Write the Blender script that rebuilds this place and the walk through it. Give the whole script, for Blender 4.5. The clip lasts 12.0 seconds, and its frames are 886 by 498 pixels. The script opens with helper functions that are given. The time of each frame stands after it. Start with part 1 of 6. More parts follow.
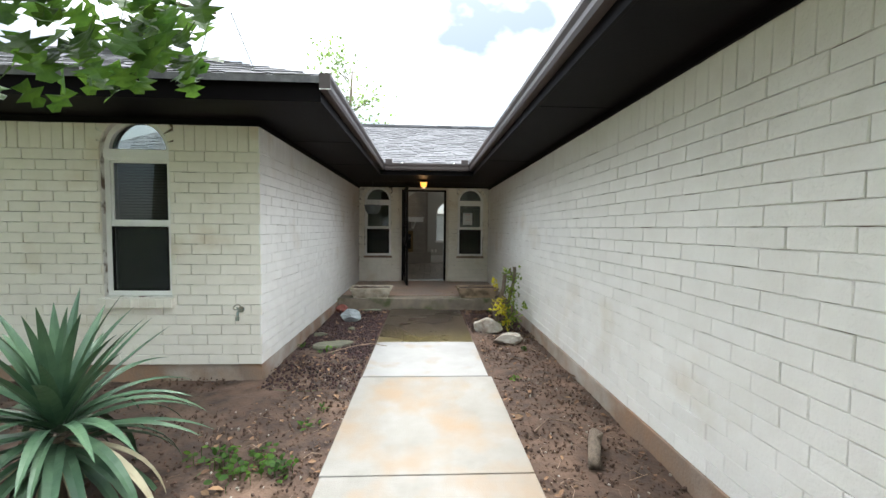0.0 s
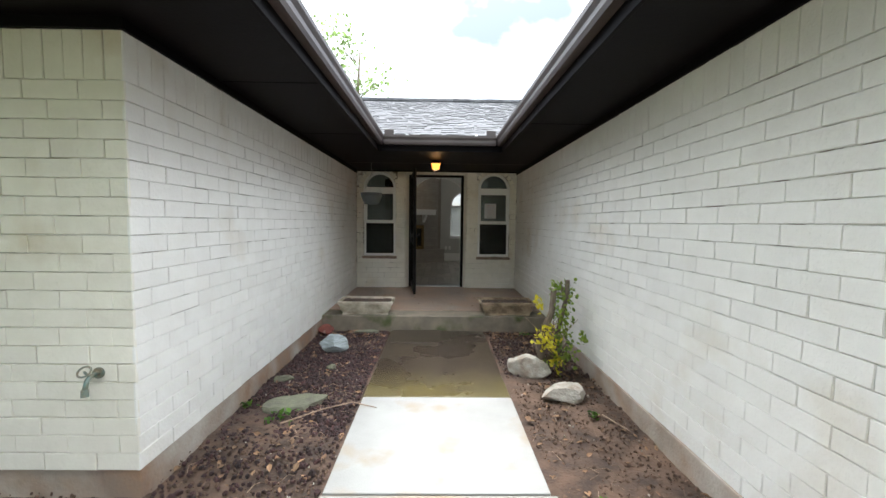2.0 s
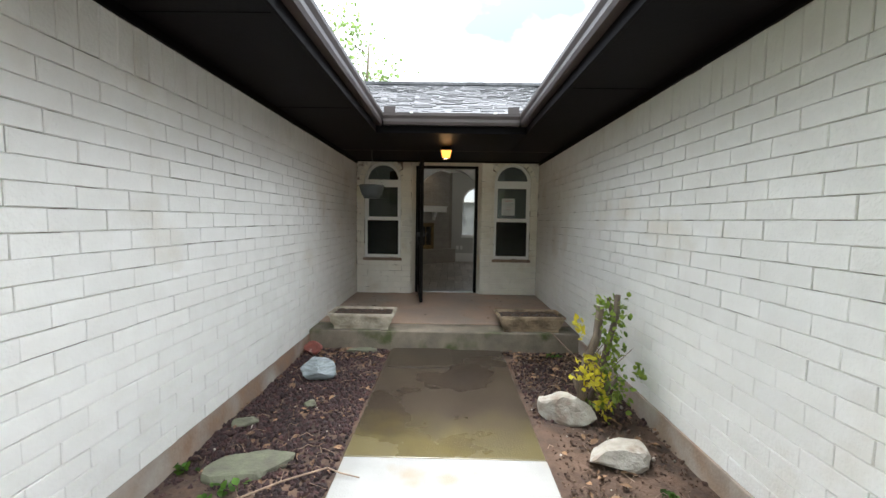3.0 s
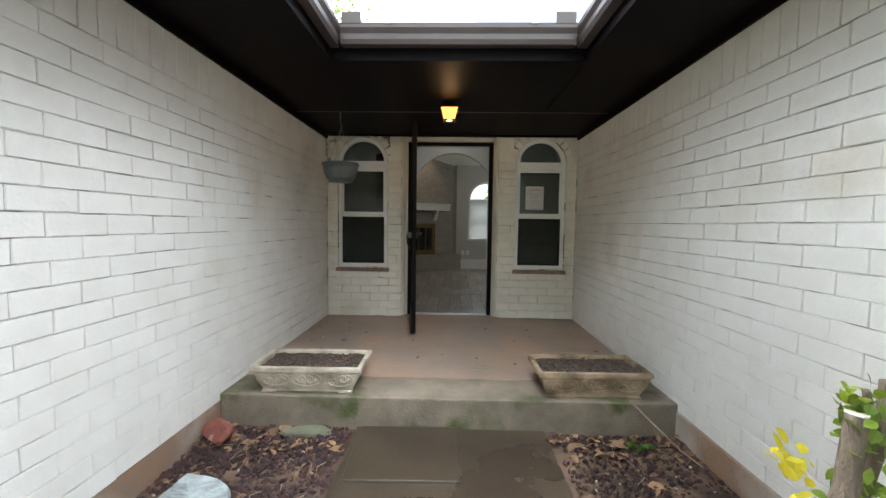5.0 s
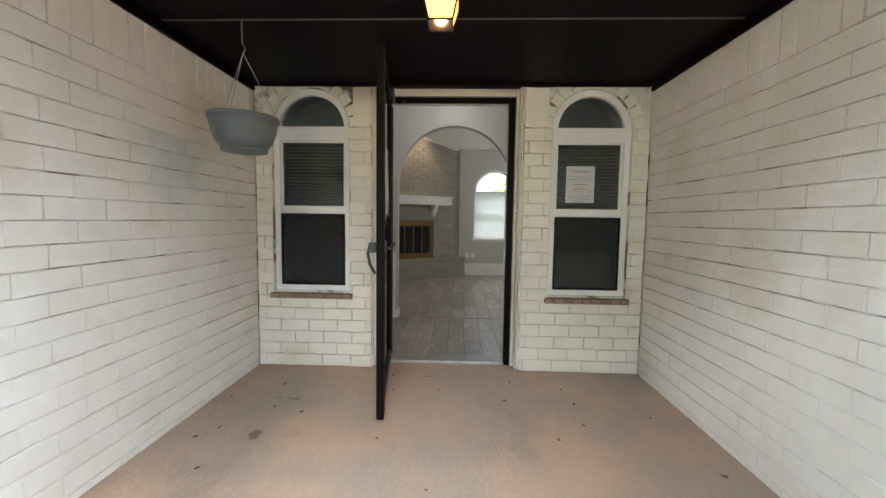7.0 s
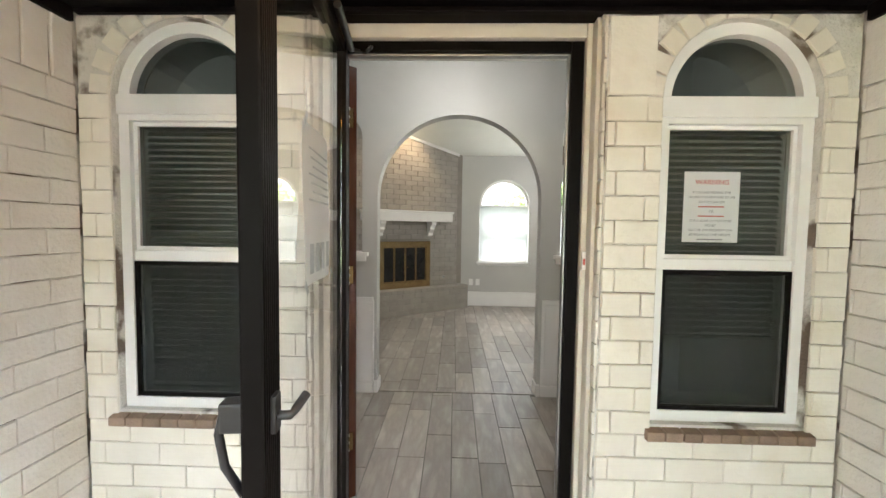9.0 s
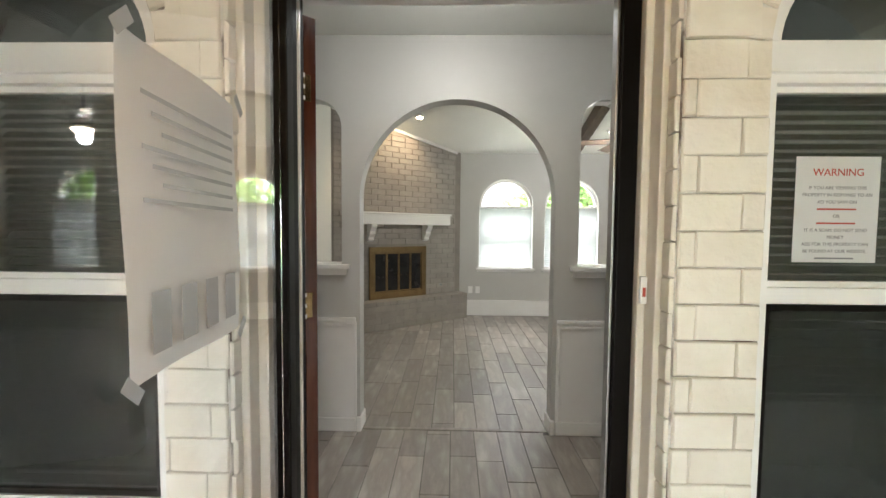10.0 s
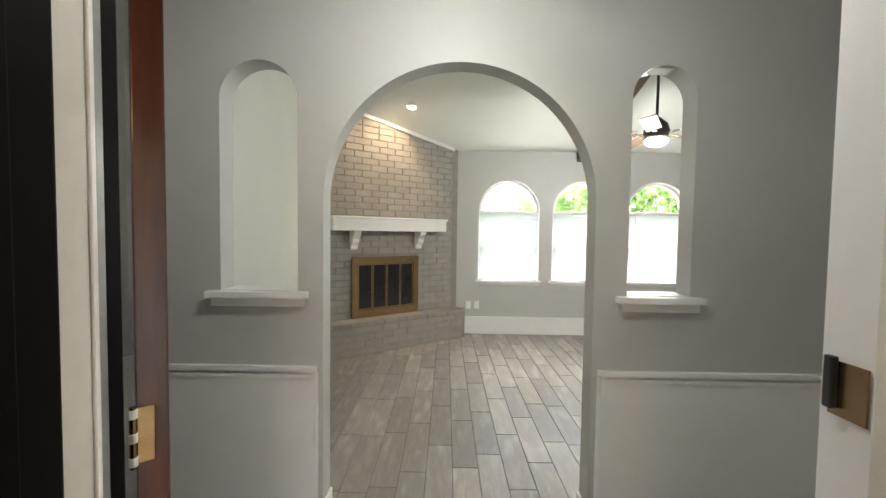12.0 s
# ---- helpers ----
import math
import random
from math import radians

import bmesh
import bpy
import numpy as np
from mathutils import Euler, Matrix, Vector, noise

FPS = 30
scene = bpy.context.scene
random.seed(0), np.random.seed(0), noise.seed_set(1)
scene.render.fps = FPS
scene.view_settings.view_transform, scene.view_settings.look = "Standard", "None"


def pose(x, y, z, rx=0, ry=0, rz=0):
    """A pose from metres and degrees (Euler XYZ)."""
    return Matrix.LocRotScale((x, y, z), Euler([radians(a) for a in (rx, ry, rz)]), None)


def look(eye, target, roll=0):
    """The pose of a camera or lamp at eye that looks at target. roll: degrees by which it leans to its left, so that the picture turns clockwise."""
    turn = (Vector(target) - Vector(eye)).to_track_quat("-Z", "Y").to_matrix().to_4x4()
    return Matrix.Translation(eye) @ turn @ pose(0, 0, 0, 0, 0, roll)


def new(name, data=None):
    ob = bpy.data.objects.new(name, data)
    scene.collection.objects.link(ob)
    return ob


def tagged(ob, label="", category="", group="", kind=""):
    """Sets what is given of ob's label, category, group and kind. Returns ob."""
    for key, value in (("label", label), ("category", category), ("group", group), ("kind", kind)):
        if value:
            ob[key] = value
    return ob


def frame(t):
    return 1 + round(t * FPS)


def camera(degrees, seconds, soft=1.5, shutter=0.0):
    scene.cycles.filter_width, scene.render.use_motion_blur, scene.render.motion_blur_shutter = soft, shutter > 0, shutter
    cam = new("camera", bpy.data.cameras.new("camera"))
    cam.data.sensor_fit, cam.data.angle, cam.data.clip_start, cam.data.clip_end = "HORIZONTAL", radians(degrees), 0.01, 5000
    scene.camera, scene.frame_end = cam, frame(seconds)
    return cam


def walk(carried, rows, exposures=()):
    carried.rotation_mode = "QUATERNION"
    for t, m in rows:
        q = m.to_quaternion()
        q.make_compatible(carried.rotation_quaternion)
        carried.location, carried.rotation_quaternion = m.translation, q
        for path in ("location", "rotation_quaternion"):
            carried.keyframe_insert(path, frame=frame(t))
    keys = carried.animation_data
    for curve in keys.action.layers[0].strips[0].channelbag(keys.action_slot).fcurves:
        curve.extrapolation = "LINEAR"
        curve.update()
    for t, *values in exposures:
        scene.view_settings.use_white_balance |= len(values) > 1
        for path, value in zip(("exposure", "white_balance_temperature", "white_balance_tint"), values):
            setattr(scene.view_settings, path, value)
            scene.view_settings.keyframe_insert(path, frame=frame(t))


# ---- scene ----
# camera and its walk
cam = camera(97.2, 12.0)
PATH = [
    (0, (0.08, -0.015, 1.404), (0.174, 1.98, 1.301), 0.6),
    (0.5, (0.068, 0.379, 1.402), (0.153, 2.374, 1.292), 0.6),
    (1, (0.07, 0.825, 1.371), (0.132, 2.821, 1.262), 0.4),
    (1.5, (0.069, 1.277, 1.363), (0.116, 3.273, 1.245), 0.5),
    (2, (0.087, 1.693, 1.417), (0.116, 3.688, 1.281), 0.7),
    (2.5, (0.091, 2.14, 1.417), (0.075, 4.134, 1.265), 0.8),
    (3, (0.1, 2.565, 1.403), (0.072, 4.559, 1.257), 0.9),
    (3.5, (0.17, 3.004, 1.396), (0.122, 4.998, 1.256), 0.6),
    (5.5, (0.079, 4.732, 1.294), (0.03, 6.728, 1.17), 0.8),
    (6, (0.103, 5.163, 1.322), (0.048, 7.158, 1.184), 0.8),
    (6.5, (0.137, 5.603, 1.332), (0.076, 7.597, 1.183), 0.8),
    (7, (0.135, 6.005, 1.36), (0.066, 7.998, 1.208), 0.8),
    (9, (0.061, 7.482, 1.541), (0.004, 9.478, 1.435), 0.8),
    (9.5, (0.038, 7.748, 1.566), (-0.012, 9.745, 1.466), 0.8),
    (10, (0.065, 8.007, 1.578), (0.017, 10.004, 1.479), 0.5),
    (10.5, (0.093, 8.220, 1.616), (0.051, 10.217, 1.514), 0.5),
    (11, (0.077, 8.433, 1.612), (0.048, 10.431, 1.518), 0.7),
    (11.5, (0.06, 8.626, 1.628), (0.036, 10.624, 1.536), 0.8),
    (12, (0.032, 8.769, 1.632), (0.016, 10.768, 1.55), 0.8),
]
EXPOSURES = [(0.0, 0.9), (1.5, 1.0), (3.5, 1.22), (5.5, 1.85), (7.0, 2.6), (9.0, 3.55), (10.5, 3.45), (11.5, 3.58), (12.0, 3.78)]
walk(cam, [(t, look(eye, target, roll)) for t, eye, target, roll in PATH], EXPOSURES)

# world, sun and large lights
world = bpy.data.worlds.new("overcast_sky")
scene.world = world
world.use_nodes = True
wt = world.node_tree
wt.nodes.clear()
SUN_EL, SUN_AZ = radians(62), radians(-12)
w_out = wt.nodes.new("ShaderNodeOutputWorld")
w_mix = wt.nodes.new("ShaderNodeMixShader")
w_sky = wt.nodes.new("ShaderNodeTexSky")
w_sky.sky_type, w_sky.sun_disc = "NISHITA", False
w_sky.sun_elevation, w_sky.sun_rotation = SUN_EL, SUN_AZ
w_clear = wt.nodes.new("ShaderNodeBackground")
w_clear.inputs["Strength"].default_value = 0.075
w_cloud = wt.nodes.new("ShaderNodeBackground")
w_cloud.inputs["Color"].default_value = (0.87, 0.935, 1.0, 1)

w_co = wt.nodes.new("ShaderNodeTexCoord")
w_map = wt.nodes.new("ShaderNodeMapping")
w_map.inputs["Scale"].default_value = (1.0, 1.0, 1.7)
w_noise = wt.nodes.new("ShaderNodeTexNoise")
w_noise.inputs["Scale"].default_value = 3.4
w_noise.inputs["Detail"].default_value = 5
w_ramp = wt.nodes.new("ShaderNodeValToRGB")
w_ramp.color_ramp.elements[0].position, w_ramp.color_ramp.elements[1].position = 0.40, 0.58
w_ramp.color_ramp.elements[0].color = (0.12, 0.12, 0.12, 1)
# an overcast sky is several times as bright overhead as near the horizon
w_sep = wt.nodes.new("ShaderNodeSeparateXYZ")
w_up = wt.nodes.new("ShaderNodeMapRange")
w_up.inputs["From Min"].default_value, w_up.inputs["From Max"].default_value = 0.0, 1.0
w_up.inputs["To Min"].default_value, w_up.inputs["To Max"].default_value = 0.46, 7.6
w_pow = wt.nodes.new("ShaderNodeMath")
w_pow.operation, w_pow.use_clamp = "POWER", True
w_pow.inputs[1].default_value = 1.9
wt.links.new(w_co.outputs["Generated"], w_sep.inputs["Vector"])
wt.links.new(w_sep.outputs["Z"], w_pow.inputs[0])
wt.links.new(w_pow.outputs["Value"], w_up.inputs["Value"])
wt.links.new(w_up.outputs["Result"], w_cloud.inputs["Strength"])
for a, b in ((w_co.outputs["Generated"], w_map.inputs["Vector"]), (w_map.outputs["Vector"], w_noise.inputs["Vector"]),
             (w_noise.outputs["Fac"], w_ramp.inputs["Fac"]), (w_ramp.outputs["Color"], w_mix.inputs["Fac"]),
             (w_sky.outputs["Color"], w_clear.inputs["Color"]), (w_clear.outputs["Background"], w_mix.inputs[1]),
             (w_cloud.outputs["Background"], w_mix.inputs[2]), (w_mix.outputs["Shader"], w_out.inputs["Surface"])):
    wt.links.new(a, b)


def lamp(name, kind, place, aim, power, color=(1, 1, 1), size=0.1, size_y=None, angle=None):
    data = bpy.data.lights.new(name, kind)
    data.energy, data.color = power, color
    if kind == "AREA":
        data.shape, data.size = "RECTANGLE", size
        data.size_y = size_y or size
    elif kind == "SUN":
        data.angle = radians(angle)
    else:
        data.shadow_soft_size = size
        if kind == "SPOT":
            data.spot_size, data.spot_blend = radians(angle), 0.6
    ob = new(name, data)
    ob.matrix_world = look(place, aim)
    return ob


sun_way = Vector((math.sin(SUN_AZ) * math.cos(SUN_EL), math.cos(SUN_AZ) * math.cos(SUN_EL), math.sin(SUN_EL)))
lamp("sun", "SUN", sun_way * 30, (0, 0, 0), 3.2, (1.0, 0.975, 0.94), angle=40)
# the porch lantern, the entry dome, the spot over the hearth and the fan light
lamp("porch_bulb", "POINT", (0.05, 7.8, 2.195), (0, 0, 0), 1.5, (1.0, 0.62, 0.3), 0.03)
lamp("entry_bulb", "POINT", (0.06, 9.85, 2.69), (0, 0, 0), 0.68, (0.94, 0.98, 1.0), 0.06)
lamp("hearth_spot", "SPOT", (-0.40, 13.44, 3.06), (-0.83, 13.77, 2.44), 2.9, (1.0, 0.74, 0.46), 0.04, angle=110)
lamp("fan_bulb", "POINT", (2.015, 12.54, 2.455), (0, 0, 0), 8.0, (0.98, 0.98, 0.97), 0.06)
# daylight behind the three shaded windows
for wx in (0.945, 2.021, 3.097):
    lamp("window_daylight", "AREA", (wx, 14.69, 1.45), (wx, 10, 1.45), 1.8, (0.93, 0.98, 1.0), 0.8, 0.9)


# materials
def surf(name, c1, c2, scale=6.0, rough=0.6, bump=0.15, bump_scale=60.0, metal=0.0, stain=None, stain_scale=0.9, stain_lo=0.55, stain_hi=0.75,
         vary=0.0, spec=0.5, stretch=(1, 1, 1), island=False, coat=0.0, wet=None):
    m = bpy.data.materials.new(name)
    m.use_nodes = True
    t = m.node_tree
    b = t.nodes["Principled BSDF"]
    geo = t.nodes.new("ShaderNodeNewGeometry")
    mp = t.nodes.new("ShaderNodeMapping")
    mp.inputs["Scale"].default_value = stretch
    t.links.new(geo.outputs["Position"], mp.inputs["Vector"])
    n1 = t.nodes.new("ShaderNodeTexNoise")
    n1.inputs["Scale"].default_value, n1.inputs["Detail"].default_value, n1.inputs["Roughness"].default_value = scale, 6, 0.62
    t.links.new(mp.outputs["Vector"], n1.inputs["Vector"])
    mix = t.nodes.new("ShaderNodeMix")
    mix.data_type = "RGBA"
    mix.inputs["A"].default_value, mix.inputs["B"].default_value = (*c1, 1), (*c2, 1)
    r1 = t.nodes.new("ShaderNodeMapRange")
    r1.inputs["From Min"].default_value, r1.inputs["From Max"].default_value = 0.35, 0.65
    t.links.new(n1.outputs["Fac"], r1.inputs["Value"])
    t.links.new(r1.outputs["Result"], mix.inputs["Factor"])
    col = mix.outputs["Result"]
    if stain:
        n2 = t.nodes.new("ShaderNodeTexNoise")
        n2.inputs["Scale"].default_value, n2.inputs["Detail"].default_value = stain_scale, 7
        t.links.new(mp.outputs["Vector"], n2.inputs["Vector"])
        r2 = t.nodes.new("ShaderNodeMapRange")
        r2.inputs["From Min"].default_value, r2.inputs["From Max"].default_value = stain_lo, stain_hi
        t.links.new(n2.outputs["Fac"], r2.inputs["Value"])
        mix2 = t.nodes.new("ShaderNodeMix")
        mix2.data_type = "RGBA"
        mix2.inputs["B"].default_value = (*stain, 1)
        t.links.new(r2.outputs["Result"], mix2.inputs["Factor"])
        t.links.new(col, mix2.inputs["A"])
        col = mix2.outputs["Result"]
        if wet is not None:
            r3 = t.nodes.new("ShaderNodeMapRange")
            r3.inputs["To Min"].default_value, r3.inputs["To Max"].default_value = rough, wet
            t.links.new(r2.outputs["Result"], r3.inputs["Value"])
            t.links.new(r3.outputs["Result"], b.inputs["Roughness"])
    if vary:
        info = t.nodes.new("ShaderNodeObjectInfo")
        hsv = t.nodes.new("ShaderNodeHueSaturation")
        r4 = t.nodes.new("ShaderNodeMapRange")
        r4.inputs["To Min"].default_value, r4.inputs["To Max"].default_value = 1 - vary, 1 + vary
        t.links.new(geo.outputs["Random Per Island"] if island else info.outputs["Random"], r4.inputs["Value"])
        t.links.new(r4.outputs["Result"], hsv.inputs["Value"])
        t.links.new(col, hsv.inputs["Color"])
        col = hsv.outputs["Color"]
    t.links.new(col, b.inputs["Base Color"])
    if wet is None or not stain:
        b.inputs["Roughness"].default_value = rough
    b.inputs["Metallic"].default_value = metal
    b.inputs["Specular IOR Level"].default_value = spec
    b.inputs["Coat Weight"].default_value = coat
    if bump:
        n3 = t.nodes.new("ShaderNodeTexNoise")
        n3.inputs["Scale"].default_value, n3.inputs["Detail"].default_value = bump_scale, 4
        t.links.new(mp.outputs["Vector"], n3.inputs["Vector"])
        bp = t.nodes.new("ShaderNodeBump")
        bp.inputs["Strength"].default_value, bp.inputs["Distance"].default_value = bump, 0.01
        t.links.new(n3.outputs["Fac"], bp.inputs["Height"])
        t.links.new(bp.outputs["Normal"], b.inputs["Normal"])
    return m


def glow(name, color, strength):
    m = bpy.data.materials.new(name)
    m.use_nodes = True
    b = m.node_tree.nodes["Principled BSDF"]
    b.inputs["Base Color"].default_value = (*color, 1)
    b.inputs["Emission Color"].default_value, b.inputs["Emission Strength"].default_value = (*color, 1), strength
    return m


def glassy(name, color=(1, 1, 1), rough=0.0):
    m = bpy.data.materials.new(name)
    m.use_nodes = True
    b = m.node_tree.nodes["Principled BSDF"]
    b.inputs["Base Color"].default_value, b.inputs["Roughness"].default_value = (*color, 1), rough
    b.inputs["Transmission Weight"].default_value, b.inputs["IOR"].default_value = 1.0, 1.45
    return m


def sheer(name, color, through_amount, clear=0.0):
    m = bpy.data.materials.new(name)
    m.use_nodes = True
    t = m.node_tree
    b = t.nodes["Principled BSDF"]
    b.inputs["Base Color"].default_value, b.inputs["Roughness"].default_value = (*color, 1), 0.9
    tr = t.nodes.new("ShaderNodeBsdfTranslucent")
    tr.inputs["Color"].default_value = (*color, 1)
    mx = t.nodes.new("ShaderNodeMixShader")
    mx.inputs["Fac"].default_value = through_amount
    t.links.new(b.outputs["BSDF"], mx.inputs[1])
    t.links.new(tr.outputs["BSDF"], mx.inputs[2])
    last = mx
    if clear:
        tp = t.nodes.new("ShaderNodeBsdfTransparent")
        m2 = t.nodes.new("ShaderNodeMixShader")
        m2.inputs["Fac"].default_value = clear
        t.links.new(mx.outputs["Shader"], m2.inputs[1])
        t.links.new(tp.outputs["BSDF"], m2.inputs[2])
        last = m2
    t.links.new(last.outputs["Shader"], t.nodes["Material Output"].inputs["Surface"])
    return m


def leafy(name, *args, **more):
    """A leaf: a surface that also lets light through."""
    m = surf(name, *args, **more)
    t = m.node_tree
    b = t.nodes["Principled BSDF"]
    tr = t.nodes.new("ShaderNodeBsdfTranslucent")
    hsv = t.nodes.new("ShaderNodeHueSaturation")
    hsv.inputs["Value"].default_value, hsv.inputs["Hue"].default_value = 1.9, 0.485
    t.links.new(b.inputs["Base Color"].links[0].from_socket, hsv.inputs["Color"])
    t.links.new(hsv.outputs["Color"], tr.inputs["Color"])
    mx = t.nodes.new("ShaderNodeMixShader")
    mx.inputs["Fac"].default_value = 0.45
    t.links.new(b.outputs["BSDF"], mx.inputs[1])
    t.links.new(tr.outputs["BSDF"], mx.inputs[2])
    t.links.new(mx.outputs["Shader"], t.nodes["Material Output"].inputs["Surface"])
    return m


M_BRICK = surf("white_painted_brick", (0.82, 0.81, 0.775), (0.77, 0.755, 0.715), 5, 0.5, 0.4, 60, stain=(0.62, 0.56, 0.46), stain_scale=1.6, stain_lo=0.57, stain_hi=0.82, vary=0.03)
M_CREAM = surf("cream_painted_brick", (0.80, 0.768, 0.685), (0.74, 0.706, 0.62), 5, 0.5, 0.3, 45, stain=(0.56, 0.47, 0.34), stain_scale=1.9, stain_lo=0.57, stain_hi=0.8, vary=0.03)
# dark patches stand in for shadow lines under proud bricks, with some grime
M_JOINT = surf("painted_mortar", (0.74, 0.725, 0.68), (0.62, 0.60, 0.55), 7, 0.8, 0.8, 90, stain=(0.16, 0.12, 0.09), stain_scale=6.5, stain_lo=0.51, stain_hi=0.61)
M_SILL = surf("bare_brick_sill", (0.30, 0.21, 0.15), (0.22, 0.16, 0.12), 14, 0.8, 0.5, 110, vary=0.2)
M_FOUND = surf("stained_foundation", (0.30, 0.18, 0.11), (0.23, 0.17, 0.13), 3.5, 0.85, 0.5, 50, stain=(0.46, 0.42, 0.37), stain_scale=1.5, stain_lo=0.45, stain_hi=0.65)
# set darker than real brown paint: eave shade is put into the colour
M_EAVE = surf("shade_deepened_brown_paint", (0.0048, 0.0036, 0.0046), (0.0034, 0.0026, 0.0034), 2.5, 0.5, 0.06, 40, spec=0.06)
M_GUTTER = surf("brown_gutter_metal", (0.075, 0.058, 0.056), (0.06, 0.048, 0.046), 3, 0.42, 0.04, 30)
M_SHINGLE = surf("grey_shingle", (0.17, 0.17, 0.175), (0.11, 0.11, 0.115), 14, 0.95, 0.25, 220, vary=0.22, island=True, spec=0.08)
M_WALK = surf("light_concrete", (0.255, 0.24, 0.215), (0.195, 0.182, 0.157), 2.4, 0.6, 0.3, 120, stain=(0.25, 0.18, 0.115), stain_scale=2.6, stain_lo=0.44, stain_hi=0.66, stretch=(1.0, 0.8, 1))
M_WALK_NEW = surf("pale_clean_concrete", (0.29, 0.287, 0.275), (0.24, 0.236, 0.225), 2.6, 0.6, 0.3, 120, stain=(0.25, 0.21, 0.165), stain_scale=3.4, stain_lo=0.56, stain_hi=0.70)
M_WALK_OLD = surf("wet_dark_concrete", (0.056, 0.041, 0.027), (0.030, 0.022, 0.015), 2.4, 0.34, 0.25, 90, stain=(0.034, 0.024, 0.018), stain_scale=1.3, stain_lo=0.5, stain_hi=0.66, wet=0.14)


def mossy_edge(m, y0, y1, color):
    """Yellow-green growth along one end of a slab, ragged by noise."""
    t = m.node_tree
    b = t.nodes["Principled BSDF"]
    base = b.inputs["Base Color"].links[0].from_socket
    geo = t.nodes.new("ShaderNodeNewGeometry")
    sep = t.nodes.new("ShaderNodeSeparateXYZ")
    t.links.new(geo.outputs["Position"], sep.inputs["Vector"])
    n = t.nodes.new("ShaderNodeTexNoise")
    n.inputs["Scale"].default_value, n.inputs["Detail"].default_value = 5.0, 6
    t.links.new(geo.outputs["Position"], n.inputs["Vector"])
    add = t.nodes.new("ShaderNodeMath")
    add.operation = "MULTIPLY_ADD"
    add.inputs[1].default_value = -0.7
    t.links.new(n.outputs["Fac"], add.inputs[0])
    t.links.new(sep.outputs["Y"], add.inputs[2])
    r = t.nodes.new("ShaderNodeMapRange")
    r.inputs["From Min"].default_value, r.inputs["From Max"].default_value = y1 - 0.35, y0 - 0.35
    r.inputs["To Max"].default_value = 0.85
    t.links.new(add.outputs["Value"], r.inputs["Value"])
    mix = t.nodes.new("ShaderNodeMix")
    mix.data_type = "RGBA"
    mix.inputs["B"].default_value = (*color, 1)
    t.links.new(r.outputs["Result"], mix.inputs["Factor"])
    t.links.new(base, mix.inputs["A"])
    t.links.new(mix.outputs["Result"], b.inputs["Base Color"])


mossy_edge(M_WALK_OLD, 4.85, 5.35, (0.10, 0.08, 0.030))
M_PORCH = surf("porch_concrete", (0.37, 0.245, 0.17), (0.25, 0.20, 0.165), 1.6, 0.45, 0.6, 40, stain=(0.16, 0.125, 0.10), stain_scale=2.3, stain_lo=0.56, stain_hi=0.74, wet=0.22)
M_STEP = surf("mossy_step", (0.22, 0.18, 0.135), (0.13, 0.11, 0.082), 4, 0.7, 0.5, 60, stain=(0.055, 0.07, 0.018), stain_scale=3.2, stain_lo=0.55, stain_hi=0.68)
M_SOIL = surf("damp_soil", (0.088, 0.052, 0.034), (0.034, 0.021, 0.015), 7, 0.92, 0.9, 45, stain=(0.17, 0.105, 0.07), stain_scale=1.8, stain_lo=0.5, stain_hi=0.7)
M_LAVA = surf("lava_rock", (0.055, 0.022, 0.020), (0.024, 0.014, 0.014), 20, 0.85, 0.8, 160, vary=0.45, island=True)
M_CLOD = surf("soil_clods", (0.12, 0.072, 0.048), (0.07, 0.043, 0.031), 18, 0.95, 0.6, 120, vary=0.4, island=True)
M_LITTER = surf("dry_leaf_litter", (0.24, 0.145, 0.075), (0.15, 0.08, 0.045), 9, 0.8, 0.2, 60, vary=0.4, island=True)
M_TWIG = surf("dry_twigs", (0.28, 0.20, 0.14), (0.16, 0.11, 0.08), 12, 0.85, 0.4, 100, vary=0.3, island=True)
M_WHITE = surf("white_vinyl", (0.82, 0.82, 0.80), (0.77, 0.77, 0.75), 4, 0.35, 0.03, 50)
M_TRIM = surf("cream_door_trim", (0.70, 0.66, 0.58), (0.64, 0.60, 0.52), 6, 0.45, 0.1, 40)
M_BRONZE = surf("dark_bronze_aluminium", (0.0055, 0.0045, 0.0042), (0.004, 0.0033, 0.003), 5, 0.42, 0.03, 50, spec=0.07)
M_BLACK = surf("black_hardware", (0.015, 0.015, 0.016), (0.022, 0.021, 0.02), 9, 0.35, 0.05, 60)
M_GLASS = glassy("clear_glass")
M_DARKGLASS = glassy("window_glass", (0.40, 0.46, 0.44))
M_SCREEN = sheer("solar_screen", (0.03, 0.036, 0.033), 0.1, 0.5)
M_BLIND = surf("grey_green_blind", (0.22, 0.25, 0.235), (0.19, 0.22, 0.205), 6, 0.6, 0.0, 30)
# dark tone stands in for the shade inside the wing room
M_ROOMDARK = surf("shade_toned_room", (0.12, 0.12, 0.115), (0.10, 0.10, 0.095), 3, 0.8, 0.1, 30)
M_WALLIN = surf("greige_wall_paint", (0.49, 0.485, 0.462), (0.47, 0.465, 0.442), 2.5, 0.5, 0.08, 90)
M_WHITEIN = surf("white_trim_paint", (0.80, 0.79, 0.77), (0.77, 0.76, 0.74), 4, 0.35, 0.008, 40)
M_CEIL = surf("ceiling_paint", (0.76, 0.77, 0.72), (0.74, 0.75, 0.70), 3, 0.8, 0.0, 120)
M_PLANK = surf("wood_look_tile", (0.35, 0.312, 0.278), (0.185, 0.165, 0.148), 5.5, 0.34, 0.08, 60, stain=(0.40, 0.375, 0.345), stain_scale=5.5, stain_lo=0.48, stain_hi=0.66, vary=0.25, stretch=(2.2, 0.5, 1))
